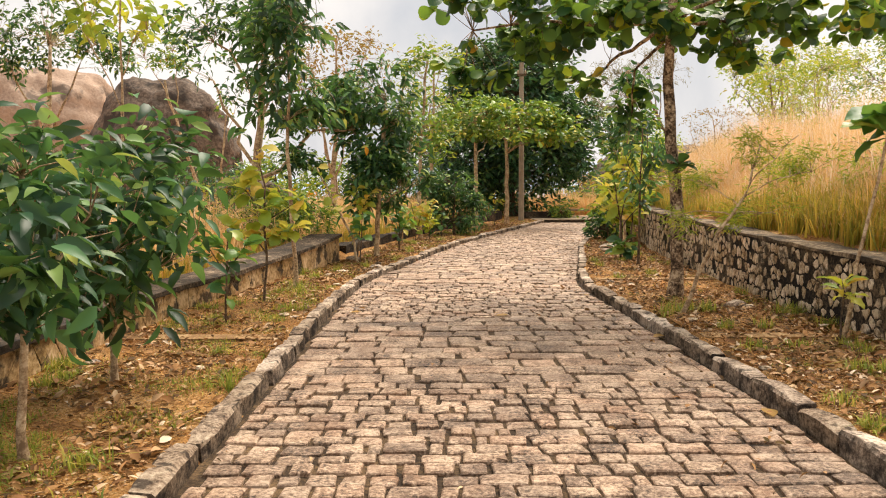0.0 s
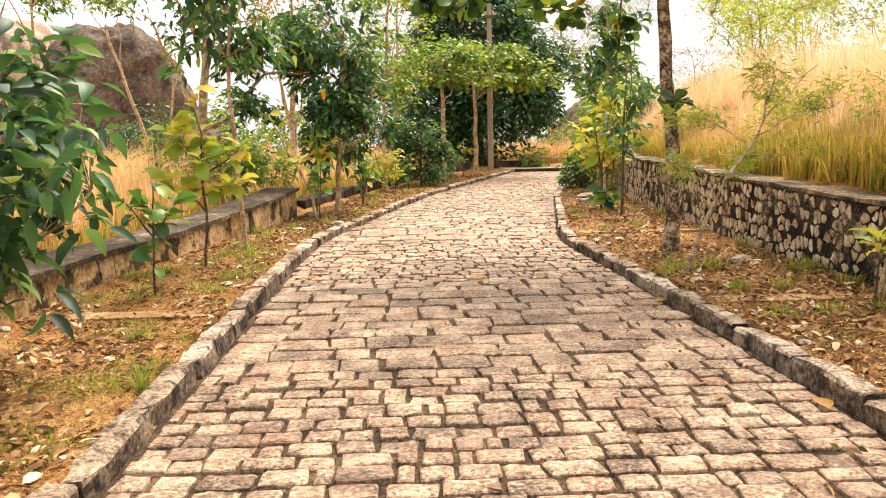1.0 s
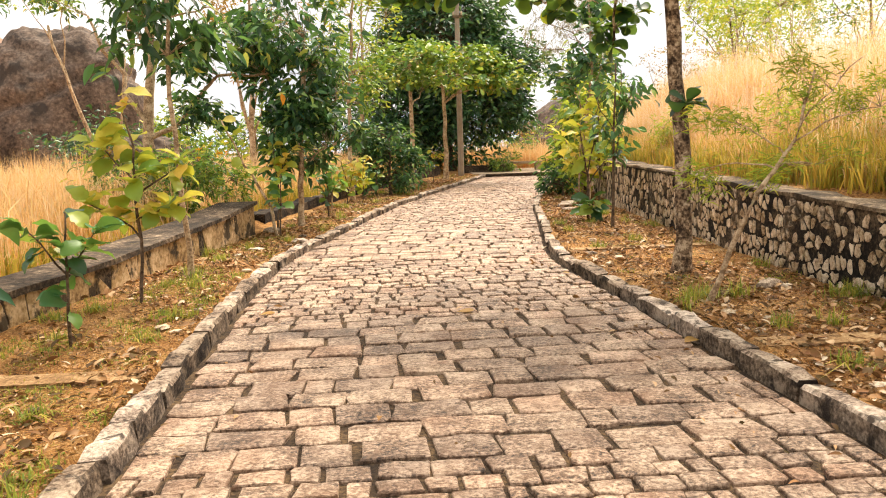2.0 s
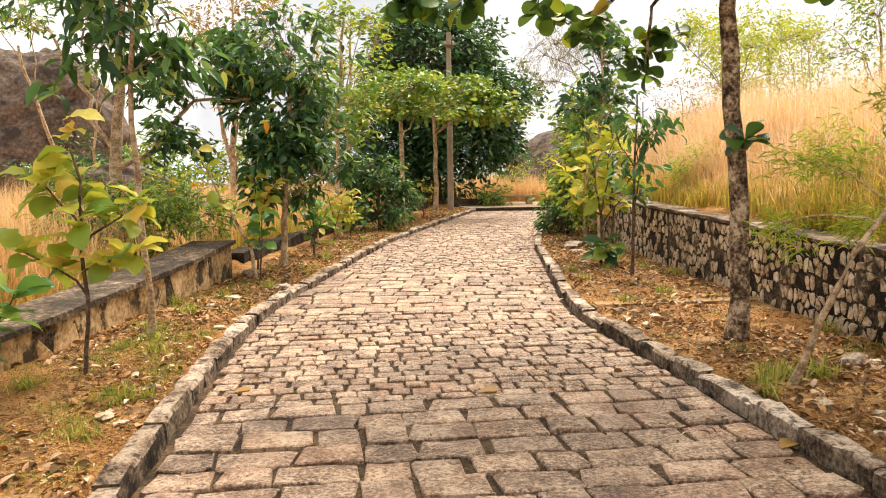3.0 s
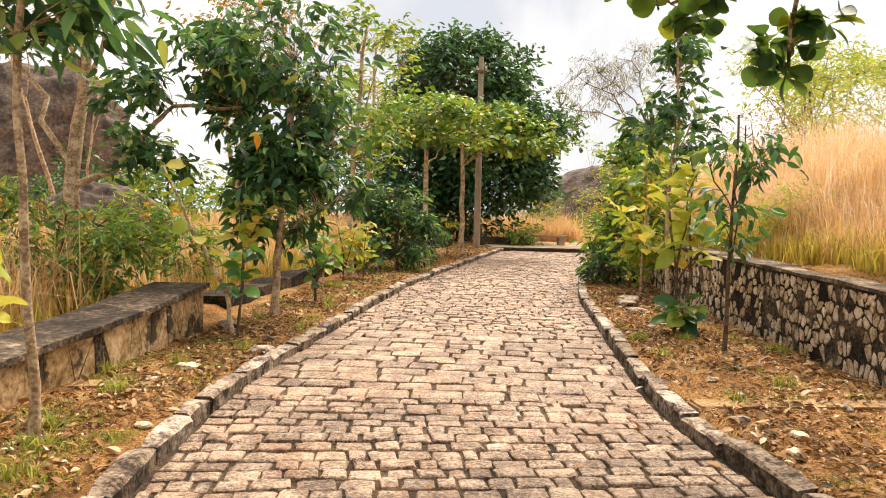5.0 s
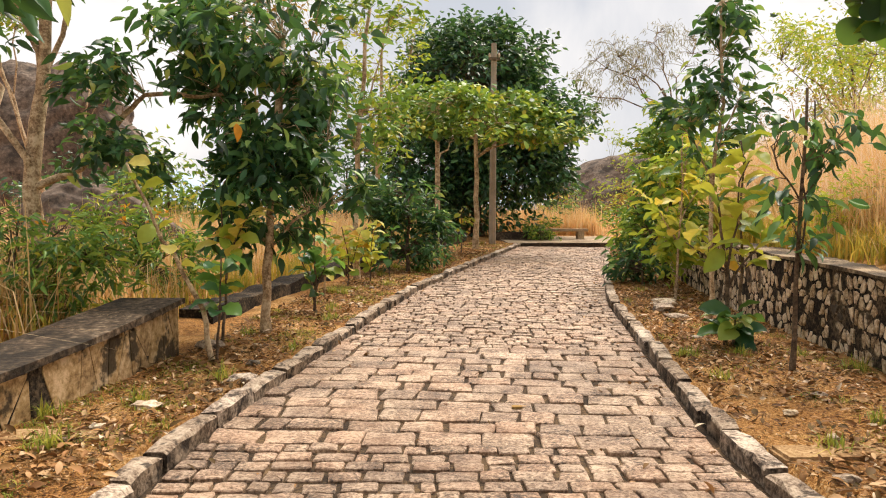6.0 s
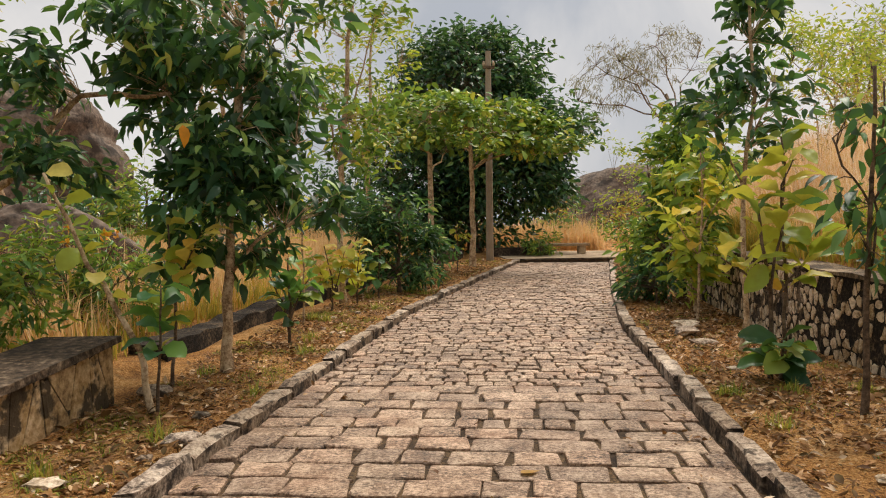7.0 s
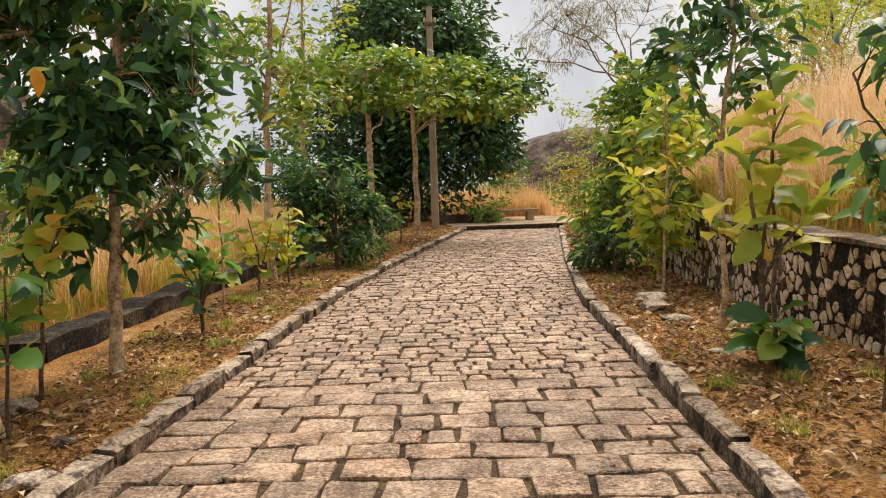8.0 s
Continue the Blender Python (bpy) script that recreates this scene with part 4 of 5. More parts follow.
tree("slender_tree", "slender tree with a small dark crown behind the saplings", -0.95, 21.9, [(0, 0, 0), (0.0, 0, 2.5), (0.25, 0, 5.1)],
     [(0.7, (0.6, 0, 4.9)), (0.6, (-0.5, 0, 4.0))], [((0.3, 0, 5.0), (0.75, 0.6, 0.35), 44), ((0.0, 0, 3.8), (0.8, 0.7, 0.6), 60), ((0.5, 0, 2.8), (0.8, 0.7, 0.6), 60)], (LEAF_LANCE, 0.2, 0.08), G_MID, M_BARK_PALE, 43, (0.06, 0.03), per=7, clump=6)
tree("slender_tree", "wispy pale green tree behind the flat-topped trees", -0.9, 31.0, [(0, 0, 0), (0.0, 0, 3), (0.2, 0, 6.6)],
     [(0.5, (-1.0, 0, 5.6)), (0.5, (1.0, 0, 5.8))], [((0, 0, 6.0), (1.5, 1.2, 1.2), 120), ((0.4, 0, 4.0), (1.4, 1, 0.9), 90)], (LEAF_LANCE, 0.2, 0.07), G_LIGHT, M_BARK_PALE, 44, (0.09, 0.03), per=6, clump=5)
tree("mango_tree", "tall dense dark green mango tree", 3.1, 40, [(0, 0, 0), (0, 0, 2.5), (0, 0, 7)],
     [(0.4, (-3, 0, 5)), (0.4, (3, 0, 5)), (0.5, (0, -2, 6))],
     [((-0.2, 0, 6.8), (3.1, 2.6, 2.3), 1200), ((0.5, -0.4, 4.9), (3.7, 2.8, 1.9), 900), ((-2.2, 0, 3.0), (2.8, 2.4, 2.4), 600), ((1.4, -0.4, 3.2), (2.6, 2.4, 1.6), 500), ((-1.0, 0, 1.2), (3.2, 1.6, 1.3), 360)],
     (LEAF_LANCE, 0.36, 0.14), G_DEEP, M_BARK_DARK, 25, (0.25, 0.1), per=8, twig=0.012, reach=0.45, clump=11)
tree("almond_tree", "slim almond tree with flat spreading tiers of leaves", 0.78, 27.4, [(0, 0, 0), (0.03, 0, 2.0), (0, 0, 4.2)],
     [(0.75, (-1.5, 0.2, 3.7)), (0.75, (1.6, 0.2, 3.6)), (0.8, (0, -1.5, 3.9)), (0.7, (0.6, 1.5, 3.4))],
     [((0, 0, 4.0), (1.5, 1.4, 0.2), 120), ((0.4, 0, 3.45), (1.5, 1.3, 0.18), 80)],
     (LEAF_SPOON, 0.25, 0.14), G_MID, M_BARK_PALE, 31, (0.085, 0.05), per=8, reach=0.2, flat=0.9, droop=0.1, clump=8)
tree("almond_tree", "slim almond tree with flat spreading tiers of leaves", 2.14, 30.9, [(0, 0, 0), (0.03, 0, 2.2), (0, 0, 4.6)],
     [(0.75, (-1.8, 0.2, 4.2)), (0.7, (2.3, 0.2, 3.9)), (0.8, (0, -1.5, 4.5)), (0.65, (2.8, 0.1, 3.3)), (0.7, (0.6, 1.5, 3.8))],
     [((-0.2, 0, 4.7), (1.9, 1.5, 0.22), 170), ((0.5, 0, 4.1), (2.1, 1.5, 0.2), 150), ((1.7, 0, 3.5), (1.7, 1.2, 0.18), 90)],
     (LEAF_SPOON, 0.26, 0.15), G_MID, M_BARK_PALE, 32, (0.09, 0.05), per=8, reach=0.2, flat=0.9, droop=0.1, clump=8)
tree("round_bush", "dense rounded green bush beside the kerb", 0.02, 23.6, [(0, 0, 0), (0, 0, 0.8), (0, 0, 1.6)],
     [(0.3, (-0.5, 0, 0.9)), (0.3, (0.5, 0, 0.9))], [((0.05, 0, 0.75), (0.85, 0.8, 0.72), 280), ((-0.2, 0, 1.45), (0.65, 0.6, 0.55), 130)], (LEAF_LANCE, 0.18, 0.06), G_DARK, M_BARK_DARK, 35, (0.04, 0.02), category="bush", per=8, clump=9)
def flowering_shrub(x, y, k, seed):
    ob = tree("leafy_shrub", "fresh green shrub with orange flowers behind the low wall", x, y, [(0, 0, 0), (0, 0, 0.6), (0.1, 0, 1.2)],
              [(0.2, (-0.6 * k, 0, 1.1)), (0.2, (0.5 * k, 0, 1.1)), (0.2, (-0.2, 0.3, 1.2)), (0.2, (0.8 * k, 0.2, 0.9))],
              [((-0.4 * k, 0, 0.8), (0.6 * k, 0.5, 0.6), 130), ((0.5 * k, 0.1, 0.75), (0.55 * k, 0.5, 0.55), 110)], (LEAF_LANCE, 0.16, 0.04), G_MID, M_BARK_DARK, seed, (0.02, 0.01), category="shrub", per=9, clump=6)
    rng = np.random.default_rng(seed)
    for q in rng.uniform((-0.8 * k, -0.4, 1.1), (0.8 * k, 0.2, 1.35), (5, 3)):
        s = Soup()
        leaf_cloud(s, np.repeat(q[None], 7, 0) + rng.normal(0, 0.02, (7, 3)), rng.normal(0, 1, (7, 3)) + (0, 0, 0.5), 0.08, 0.05, LEAF_SMALL, rng, 0.3)
        part("flower", s.mesh("flower", G_FLOWER), ob, "small orange flower")


flowering_shrub(-3.85, 14.9, 1.0, 36)
flowering_shrub(-3.6, 17.6, 0.8, 38)
for k, (bx, by, br, bh) in enumerate(((-7.2, 31, 1.7, 2.6), (-4.8, 35, 1.8, 2.8), (-2.2, 36, 1.8, 3.0), (-11, 34, 2.0, 2.6), (0.2, 38, 1.8, 2.6))):
    tree("leafy_shrub", "rounded green shrub at the far side of the field", bx, by, [(0, 0, 0), (0, 0, bh * 0.4), (0, 0, bh * 0.8)],
         [(0.3, (-br * 0.6, 0, bh * 0.6)), (0.3, (br * 0.6, 0, bh * 0.6))], [((0, 0, bh * 0.45), (br, br * 0.8, bh * 0.5), 220)], (LEAF_LANCE, 0.26, 0.10), G_MID if k < 2 else G_DEEP, M_BARK_DARK, 80 + k, (0.06, 0.03), category="shrub", per=8, reach=0.3, clump=9)

# ---- trees between lane and bank, and on the bank ----
tree("slim_tree", "slim upright tree with glossy dark leaves", 3.65, 16.45, [(0, 0, 0), (0.0, 0, 1.6), (0.05, 0, 3.9)],
     [(0.6, (-0.3, 0, 2.6)), (0.65, (0.35, 0, 2.8))], [((0.05, 0, 2.5), (0.5, 0.45, 0.45), 44), ((0.05, 0, 3.1), (0.36, 0.36, 0.35), 30), ((0.05, 0, 3.7), (0.32, 0.3, 0.32), 30)], (LEAF_LANCE, 0.19, 0.085), G_DARK, M_BARK_PALE, 51, (0.035, 0.015), per=6, clump=5)
tree("bushy_tree", "dense bushy green young tree by the retaining wall", 4.95, 21.6, [(0, 0, 0), (0, 0, 1.2), (0, 0, 3.0)],
     [(0.3, (-0.7, 0, 1.5)), (0.4, (0.6, 0, 1.8)), (0.5, (-0.4, 0, 2.5))], [((-0.15, 0, 1.0), (0.85, 0.8, 0.8), 170), ((0.05, 0, 2.2), (0.8, 0.75, 0.75), 170), ((0.2, 0, 3.0), (0.5, 0.5, 0.5), 60)], (LEAF_LANCE, 0.2, 0.08), G_MID, M_BARK_DARK, 52, (0.06, 0.03), per=8, clump=8)
tree("bushy_tree", "bushy yellow-green young tree by the kerb", 4.4, 19.6, [(0, 0, 0), (0, 0, 1.2), (0.1, 0, 2.4)],
     [(0.4, (-0.3, 0, 1.7)), (0.5, (0.4, 0, 2.0))], [((-0.1, 0, 0.9), (0.5, 0.5, 0.5), 60), ((0.1, 0, 2.0), (0.45, 0.45, 0.5), 60)], (LEAF_LANCE, 0.22, 0.09), G_LIGHT, M_BARK_PALE, 53, (0.035, 0.02), per=6, clump=6)
tree("leafy_shrub", "low green shrub at the foot of the young trees", 4.2, 20.8, [(0, 0, 0), (0, 0, 0.3), (0, 0, 0.6)], [], [((0, 0, 0.4), (0.45, 0.6, 0.4), 80)], (LEAF_LANCE, 0.16, 0.06), G_DARK, M_BARK_DARK, 54, (0.02, 0.01), category="shrub", per=7)
tree("bamboo_like_tree", "half-bare tree with long drooping wispy twigs", 9.0, 30.0, [(0, 0, 0), (-0.6, 0, 2.0), (-1.4, 0, 3.6)],
     [(0.7, (-3.4, 0, 4.4)), (0.75, (-2.8, 0.3, 4.9)), (0.8, (-1.6, 0, 5.2)), (0.8, (-0.4, 0, 5.0)), (0.7, (-2.4, -0.4, 3.6)), (0.7, (-3.9, 0, 3.4))],
     [((-2.9, 0, 4.1), (1.3, 0.9, 0.9), 130), ((-1.3, 0, 4.8), (1.2, 0.9, 0.7), 90)], (LEAF_LANCE, 0.16, 0.018), G_WISP, M_BARK, 55, (0.09, 0.04), per=10, droop=1.3, twig=0.008, clump=3)
for k, (bx, by, hh, rr, n, mt) in enumerate(((11.5, 27.5, 4.0, 2.2, 150, G_LIGHT), (9.8, 24.0, 3.0, 1.5, 70, G_LIGHT), (13.2, 23.0, 3.4, 1.8, 90, G_MID), (8.2, 33.5, 3.6, 1.6, 90, G_LIGHT), (14.5, 31.0, 4.2, 2.2, 110, G_LIGHT))):
    tree("bank_tree", "open umbrella-shaped tree on the grassy bank", bx, by, [(0, 0, 0), (0.2, 0, hh * 0.4), (0, 0, hh * 0.9)],
         [(0.4, (-rr * 0.7, 0, hh * 0.8)), (0.4, (rr * 0.7, 0, hh * 0.85)), (0.5, (0, -rr * 0.6, hh * 0.9)), (0.5, (rr * 0.3, rr * 0.6, hh * 0.9)), (0.3, (-rr * 0.3, -0.3, hh * 0.6))],
         [((0, 0, hh * 0.92), (rr, rr * 0.8, hh * 0.2), n), ((0, 0, hh * 0.6), (rr * 0.8, rr * 0.7, hh * 0.2), n // 3)], (LEAF_LANCE, 0.16, 0.06), mt, M_BARK, 90 + k, (0.06, 0.025), per=12, reach=0.3, clump=5)
for k, (bx, by, hh) in enumerate(((8.6, 18.5, 2.1), (7.2, 21.5, 2.0), (10.5, 17.5, 2.4), (8.2, 11.5, 1.6), (10.8, 22.5, 2.6))):
    tree("bare_shrub", "almost leafless dry shrub standing in the golden grass", bx, by, [(0, 0, 0), (0.1, 0, hh * 0.5), (0, 0, hh)],
         [(0.2, (-0.6, 0, hh * 0.9)), (0.3, (0.7, 0.1, hh)), (0.4, (0.2, -0.5, hh * 1.05)), (0.25, (-0.3, 0.5, hh * 0.8)), (0.35, (-0.9, 0.1, hh * 0.7))],
         [((0, 0, hh * 0.9), (0.9, 0.8, hh * 0.35), 60)], (LEAF_LANCE, 0.09, 0.03), G_RUST if k % 2 else G_LIGHT, M_BARK_PALE, 140 + k, (0.02, 0.01), category="shrub", per=8, twig=0.004, clump=3)
for k, (bx, by, hh) in enumerate(((5.2, 8.3, 1.1), (5.6, 10.0, 1.3), (4.95, 6.9, 0.9), (6.2, 9.0, 1.5), (5.1, 11.6, 0.8), (5.9, 13.0, 0.9), (5.4, 16.5, 0.8))):
    tree("bank_weed", "straggling yellow-green weed on the bank", bx, by, [(0, 0, 0), (0.05, 0, hh * 0.5), (0, 0, hh)],
         [(0.2, (-0.4, 0, hh * 0.8)), (0.3, (0.45, 0.1, hh * 0.9)), (0.25, (0.1, -0.4, hh * 0.8))],
         [((0, 0, hh * 0.65), (0.55, 0.5, hh * 0.42), 70)], (LEAF_LANCE, 0.10, 0.022), G_LIGHT, M_BARK_PALE, 160 + k, (0.012, 0.006), category="weed", per=9, twig=0.003, clump=4)
tree("dark_sapling_tree", "thin dark twin-stemmed young tree with drooping leaves", 3.35, 13.85, [(0, 0, 0), (0.02, 0, 1.2), (0.05, 0, 2.5)],
     [(0.45, (0.15, 0.05, 2.4)), (0.7, (-0.25, 0, 2.0)), (0.7, (0.35, 0, 2.1))], [((0.05, 0, 2.2), (0.4, 0.38, 0.25), 20), ((0.0, 0, 1.6), (0.3, 0.3, 0.2), 9), ((0.0, 0, 1.15), (0.22, 0.22, 0.12), 6)], (LEAF_LANCE, 0.19, 0.075), G_DARK, M_BARK_DARK, 56, (0.024, 0.012), per=5, droop=0.7, clump=3)
tree("feathery_acacia", "small leaning acacia with feathery light green leaves", 2.53, 8.45, [(0, 0, 0), (0.33, -0.15, 0.95), (0.6, -0.2, 1.35), (0.75, -0.2, 1.9)],
     [(0.6, (0.1, -0.3, 1.5)), (0.7, (1.3, -0.2, 1.6)), (0.8, (1.2, -0.1, 2.0)), (0.55, (1.1, 0.2, 1.15)), (0.5, (0.0, 0.1, 1.15))],
     [((0.15, -0.2, 1.5), (0.3, 0.3, 0.12), 8), ((1.2, -0.1, 1.75), (0.4, 0.4, 0.2), 14), ((0.7, 0, 1.9), (0.3, 0.3, 0.12), 8), ((0.9, 0.1, 1.15), (0.4, 0.3, 0.14), 12), ((0.1, 0.1, 1.1), (0.2, 0.2, 0.1), 6)], (LEAF_SMALL, 0.10, 0.012), G_LIGHT, M_BARK_PALE, 57, (0.025, 0.009), per=42, twig=0.004, reach=0.12, droop=0.1, clump=3)

# ---- saplings with single large leaves ----
YG = "young sapling with large pale yellow-green leaves"
BG = "young sapling with broad green leaves"
sapling(BG, -2.41, 7.95, [(0, 0, 0), (0.02, 0, 0.55), (0.05, 0, 1.0)], 40, 100, 0.21, 0.014, first=0.25, shoots=[(0.5, (-0.25, 0, 0.9)), (0.5, (0.2, 0.1, 0.85))])
sapling(YG, -2.39, 9.5, [(0, 0, 0), (0.03, 0, 0.8), (0.05, 0, 1.45), (-0.05, 0, 1.9)], 95, 101, 0.26, 0.018, first=0.3, shoots=[(0.3, (-0.5, 0, 1.0)), (0.45, (0.55, -0.05, 1.3)), (0.35, (0.35, 0.1, 0.9)), (0.55, (-0.35, 0.1, 1.5))])
sapling("leaning pale stem with few large yellowing leaves", -1.83, 14.5, [(0, 0, 0), (-0.08, 0, 0.5), (-0.45, 0, 1.15), (-0.75, 0, 1.85)], 14, 102, 0.22, 0.03, bark=M_BARK_PALE, first=0.5)
sapling(BG, -1.78, 14.45, [(0, 0, 0), (0.03, 0, 0.5), (0.05, 0, 1.0)], 16, 103, 0.25, 0.015, first=0.45)
sapling(YG, -1.95, 15.4, [(0, 0, 0), (0.05, 0, 0.8), (0.0, 0, 1.45)], 32, 104, 0.26, 0.018, shoots=[(0.6, (0.3, 0, 1.4))], first=0.25)
sapling(BG, -1.27, 17.75, [(0, 0, 0), (0.02, 0, 0.5), (0.0, 0, 1.05)], 41, 105, 0.26, 0.022, shoots=[(0.2, (-0.25, 0, 0.9)), (0.3, (0.25, 0, 0.8))], first=0.25)
sapling("slim pale sapling with thin yellow leaves", -1.3, 19.3, [(0, 0, 0), (0.02, 0, 0.8), (0.0, 0, 1.8)], 32, 106, 0.22, 0.018, bark=M_BARK_PALE, narrow=0.7, first=0.25)
sapling("sapling with pale drying brown leaves", -1.05, 20.8, [(0, 0, 0), (0.02, 0, 0.5), (-0.1, 0, 1.05)], 41, 107, 0.25, 0.016, shoots=[(0.2, (-0.3, 0, 0.9)), (0.3, (0.25, 0, 1.0))], first=0.25)
sapling(YG, -0.68, 21.5, [(0, 0, 0), (0.02, 0, 0.5), (0.05, 0, 1.15)], 41, 108, 0.28, 0.016, shoots=[(0.3, (-0.3, 0, 0.9))], first=0.25)
sapling(BG, -0.35, 22.6, [(0, 0, 0), (0.0, 0, 0.5), (0.05, 0, 0.95)], 32, 109, 0.24, 0.016, shoots=[(0.3, (-0.3, 0, 0.7))], first=0.25)
sapling("thin sapling with a few yellow leaves", 1.55, 28.9, [(0, 0, 0), (0.02, 0, 0.7), (0, 0, 1.35)], 19, 110, 0.22, 0.02, shoots=[(0.5, (0.3, 0, 1.0))])
sapling("tall sapling with very large yellow-green leaves", 3.33, 15.2, [(0, 0, 0), (0.0, 0, 0.8), (-0.12, -0.05, 1.35), (-0.15, -0.05, 1.6)], 36, 111, 0.36, 0.024, shoots=[(0.4, (0.2, 0.0, 1.95)), (0.3, (0.5, 0.1, 1.2)), (0.35, (-0.45, 0, 1.1))], narrow=0.75, spread_up=0.4)
sapling("tall sapling with very large yellow-green leaves", 3.62, 15.5, [(0, 0, 0), (0.0, 0, 1.0), (-0.05, 0, 2.2)], 28, 112, 0.36, 0.022, narrow=0.75, spread_up=0.4)
sapling(BG, 3.36, 15.05, [(0, 0, 0), (0.0, 0, 0.2), (0, 0, 0.38)], 25, 113, 0.34, 0.02, narrow=0.8, first=0.2)
sapling(YG, 4.05, 18.7, [(0, 0, 0), (0.05, 0, 1.2), (0.05, 0, 2.5)], 41, 114, 0.32, 0.022, bark=M_BARK_PALE, shoots=[(0.4, (-0.45, 0, 1.5)), (0.5, (0.4, 0, 1.9))], narrow=0.7)
sapling("pale leaning sapling with large dark leaves on top", 3.57, 6.98, [(0, 0, 0), (0.1, 0, 0.7), (0.32, 0, 1.75), (0.35, 0, 2.1)], 24, 115, 0.38, 0.022, bark=M_BARK_PALE, first=0.75)
sapling("small sapling with pale yellow whorled leaves", 3.52, 6.9, [(0, 0, 0), (0.0, 0, 0.3), (0, 0, 0.55)], 14, 116, 0.22, 0.012, narrow=0.6, first=0.7)

# ---- pole, bench, terrace at the lane's end ----
pole = new("utility_pole")
pole.location = (3.0, 33.8, 0.05)
tagged(pole, "plain weathered concrete electricity pole", "pole")
s = Soup()
tube(s, [(0, 0, 0), (0, 0, 3.5), (0, 0, 6.95)], [0.125, 0.11, 0.09], 8)
part("shaft", s.mesh("shaft", M_POLE, False), pole)


def block(name, lo, hi, mat, parent=None, bevel=0.015, label=""):
    """A block with softened edges between two corners."""
    bm = bmesh.new()
    bmesh.ops.create_cube(bm, size=1.0)
    for v in bm.verts:
        v.co = Vector([(a + b) / 2 + c * (b - a) for a, b, c in zip(lo, hi, v.co)])
    bmesh.ops.bevel(bm, geom=bm.edges[:], offset=bevel, segments=2, affect="EDGES")
    me = bpy.data.meshes.new(name)
    bm.to_mesh(me)
    bm.free()
    me.materials.append(mat)
    ob = new(name, me)
    if parent is not None:
        ob.parent = parent
    if label:
        tagged(ob, label)
    return ob


bracket = block("bracket", (-0.2, -0.16, 6.35), (0.2, -0.10, 6.45), M_BARK_DARK, pole, 0.01, "dark steel bracket")
for dx in (-0.16, 0.16):
    s = Soup()
    tube(s, [(dx, -0.13, 6.45), (dx, -0.13, 6.52), (dx, -0.13, 6.6)], [0.03, 0.05, 0.02], 8)
    part("insulator", s.mesh("insulator", M_SLAB), bracket)

terrace = block("terrace_step", (3.6, LANE_END + 0.15, -0.1), (8.6, 39.5, 0.13), M_SLAB, bevel=0.03)
tagged(terrace, "pale concrete step across the end of the lane", "step", kind="structure")
# top faces keep the pale concrete, all other faces take a darker one
terrace.data.materials.append(M_CAP)
for p in terrace.data.polygons:
    p.material_index = 0 if p.normal.z > 0.7 else 1
parapet = block("parapet", (3.3, 36.4, -0.1), (5.5, 36.9, 0.42), M_CAP, bevel=0.03)
tagged(parapet, "low dark stained parapet wall at the lane's end", "wall", kind="structure")
bench = new("stone_bench")
bench.location = (6.2, 37.2, 0.13)
tagged(bench, "plain stone slab bench on two block supports", "bench")
block("seat", (-0.9, -0.25, 0.30), (0.95, 0.25, 0.40), M_SLAB, bench)
block("support", (-0.75, -0.2, 0.0), (-0.5, 0.2, 0.30), M_CAP, bench)
block("support", (0.55, -0.2, 0.0), (0.8, 0.2, 0.30), M_SLAB, bench)
tree("leafy_shrub", "small green shrub beside the stone bench", 5.1, 36.0, [(0, 0, 0), (0, 0, 0.3), (0, 0, 0.6)], [], [((0, 0, 0.45), (0.7, 0.5, 0.4), 70)], (LEAF_LANCE, 0.2, 0.05), G_MID, M_BARK_DARK, 58, (0.03, 0.01), category="shrub", per=8)
for k, (bx, by, bh, br, mt) in enumerate(((8.2, 44, 2.4, 1.5, G_MID), (5.2, 46, 2.6, 1.5, G_MID), (11.5, 46, 2.0, 1.8, G_RUST), (9.4, 38.5, 1.6, 1.2, G_MID), (7.2, 48, 2.8, 1.6, G_RUST))):
    tree("leafy_shrub", "scrubby shrub among dry grass beyond the bench", bx, by, [(0, 0, 0), (0, 0, bh * 0.4), (0, 0, bh * 0.8)],
         [(0.3, (-br * 0.6, 0, bh * 0.6)), (0.3, (br * 0.6, 0, bh * 0.6))], [((0, 0, bh * 0.5), (br, br * 0.8, bh * 0.45), 100)], (LEAF_LANCE, 0.22, 0.09), mt, M_BARK_DARK, 130 + k, (0.05, 0.02), category="shrub", per=7, reach=0.3)


for sy, side in ((7.15, -1), (12.25, -1), (7.15, 1), (11.75, 1)):
    x0, x1 = (float(wl_x(sy)) + 0.05, float(xl(sy)) - 0.19) if side < 0 else (float(xr(sy)) + 0.19, float(wr_x(sy)) - 0.04)
    o = block("concrete_strip", (x0, sy - 0.13, -0.02), (x1, sy + 0.13, VERGE + 0.018), M_STRIP, bevel=0.02)
    tagged(o, "flat worn concrete strip set across the verge", "paving strip", "strips across the verge")


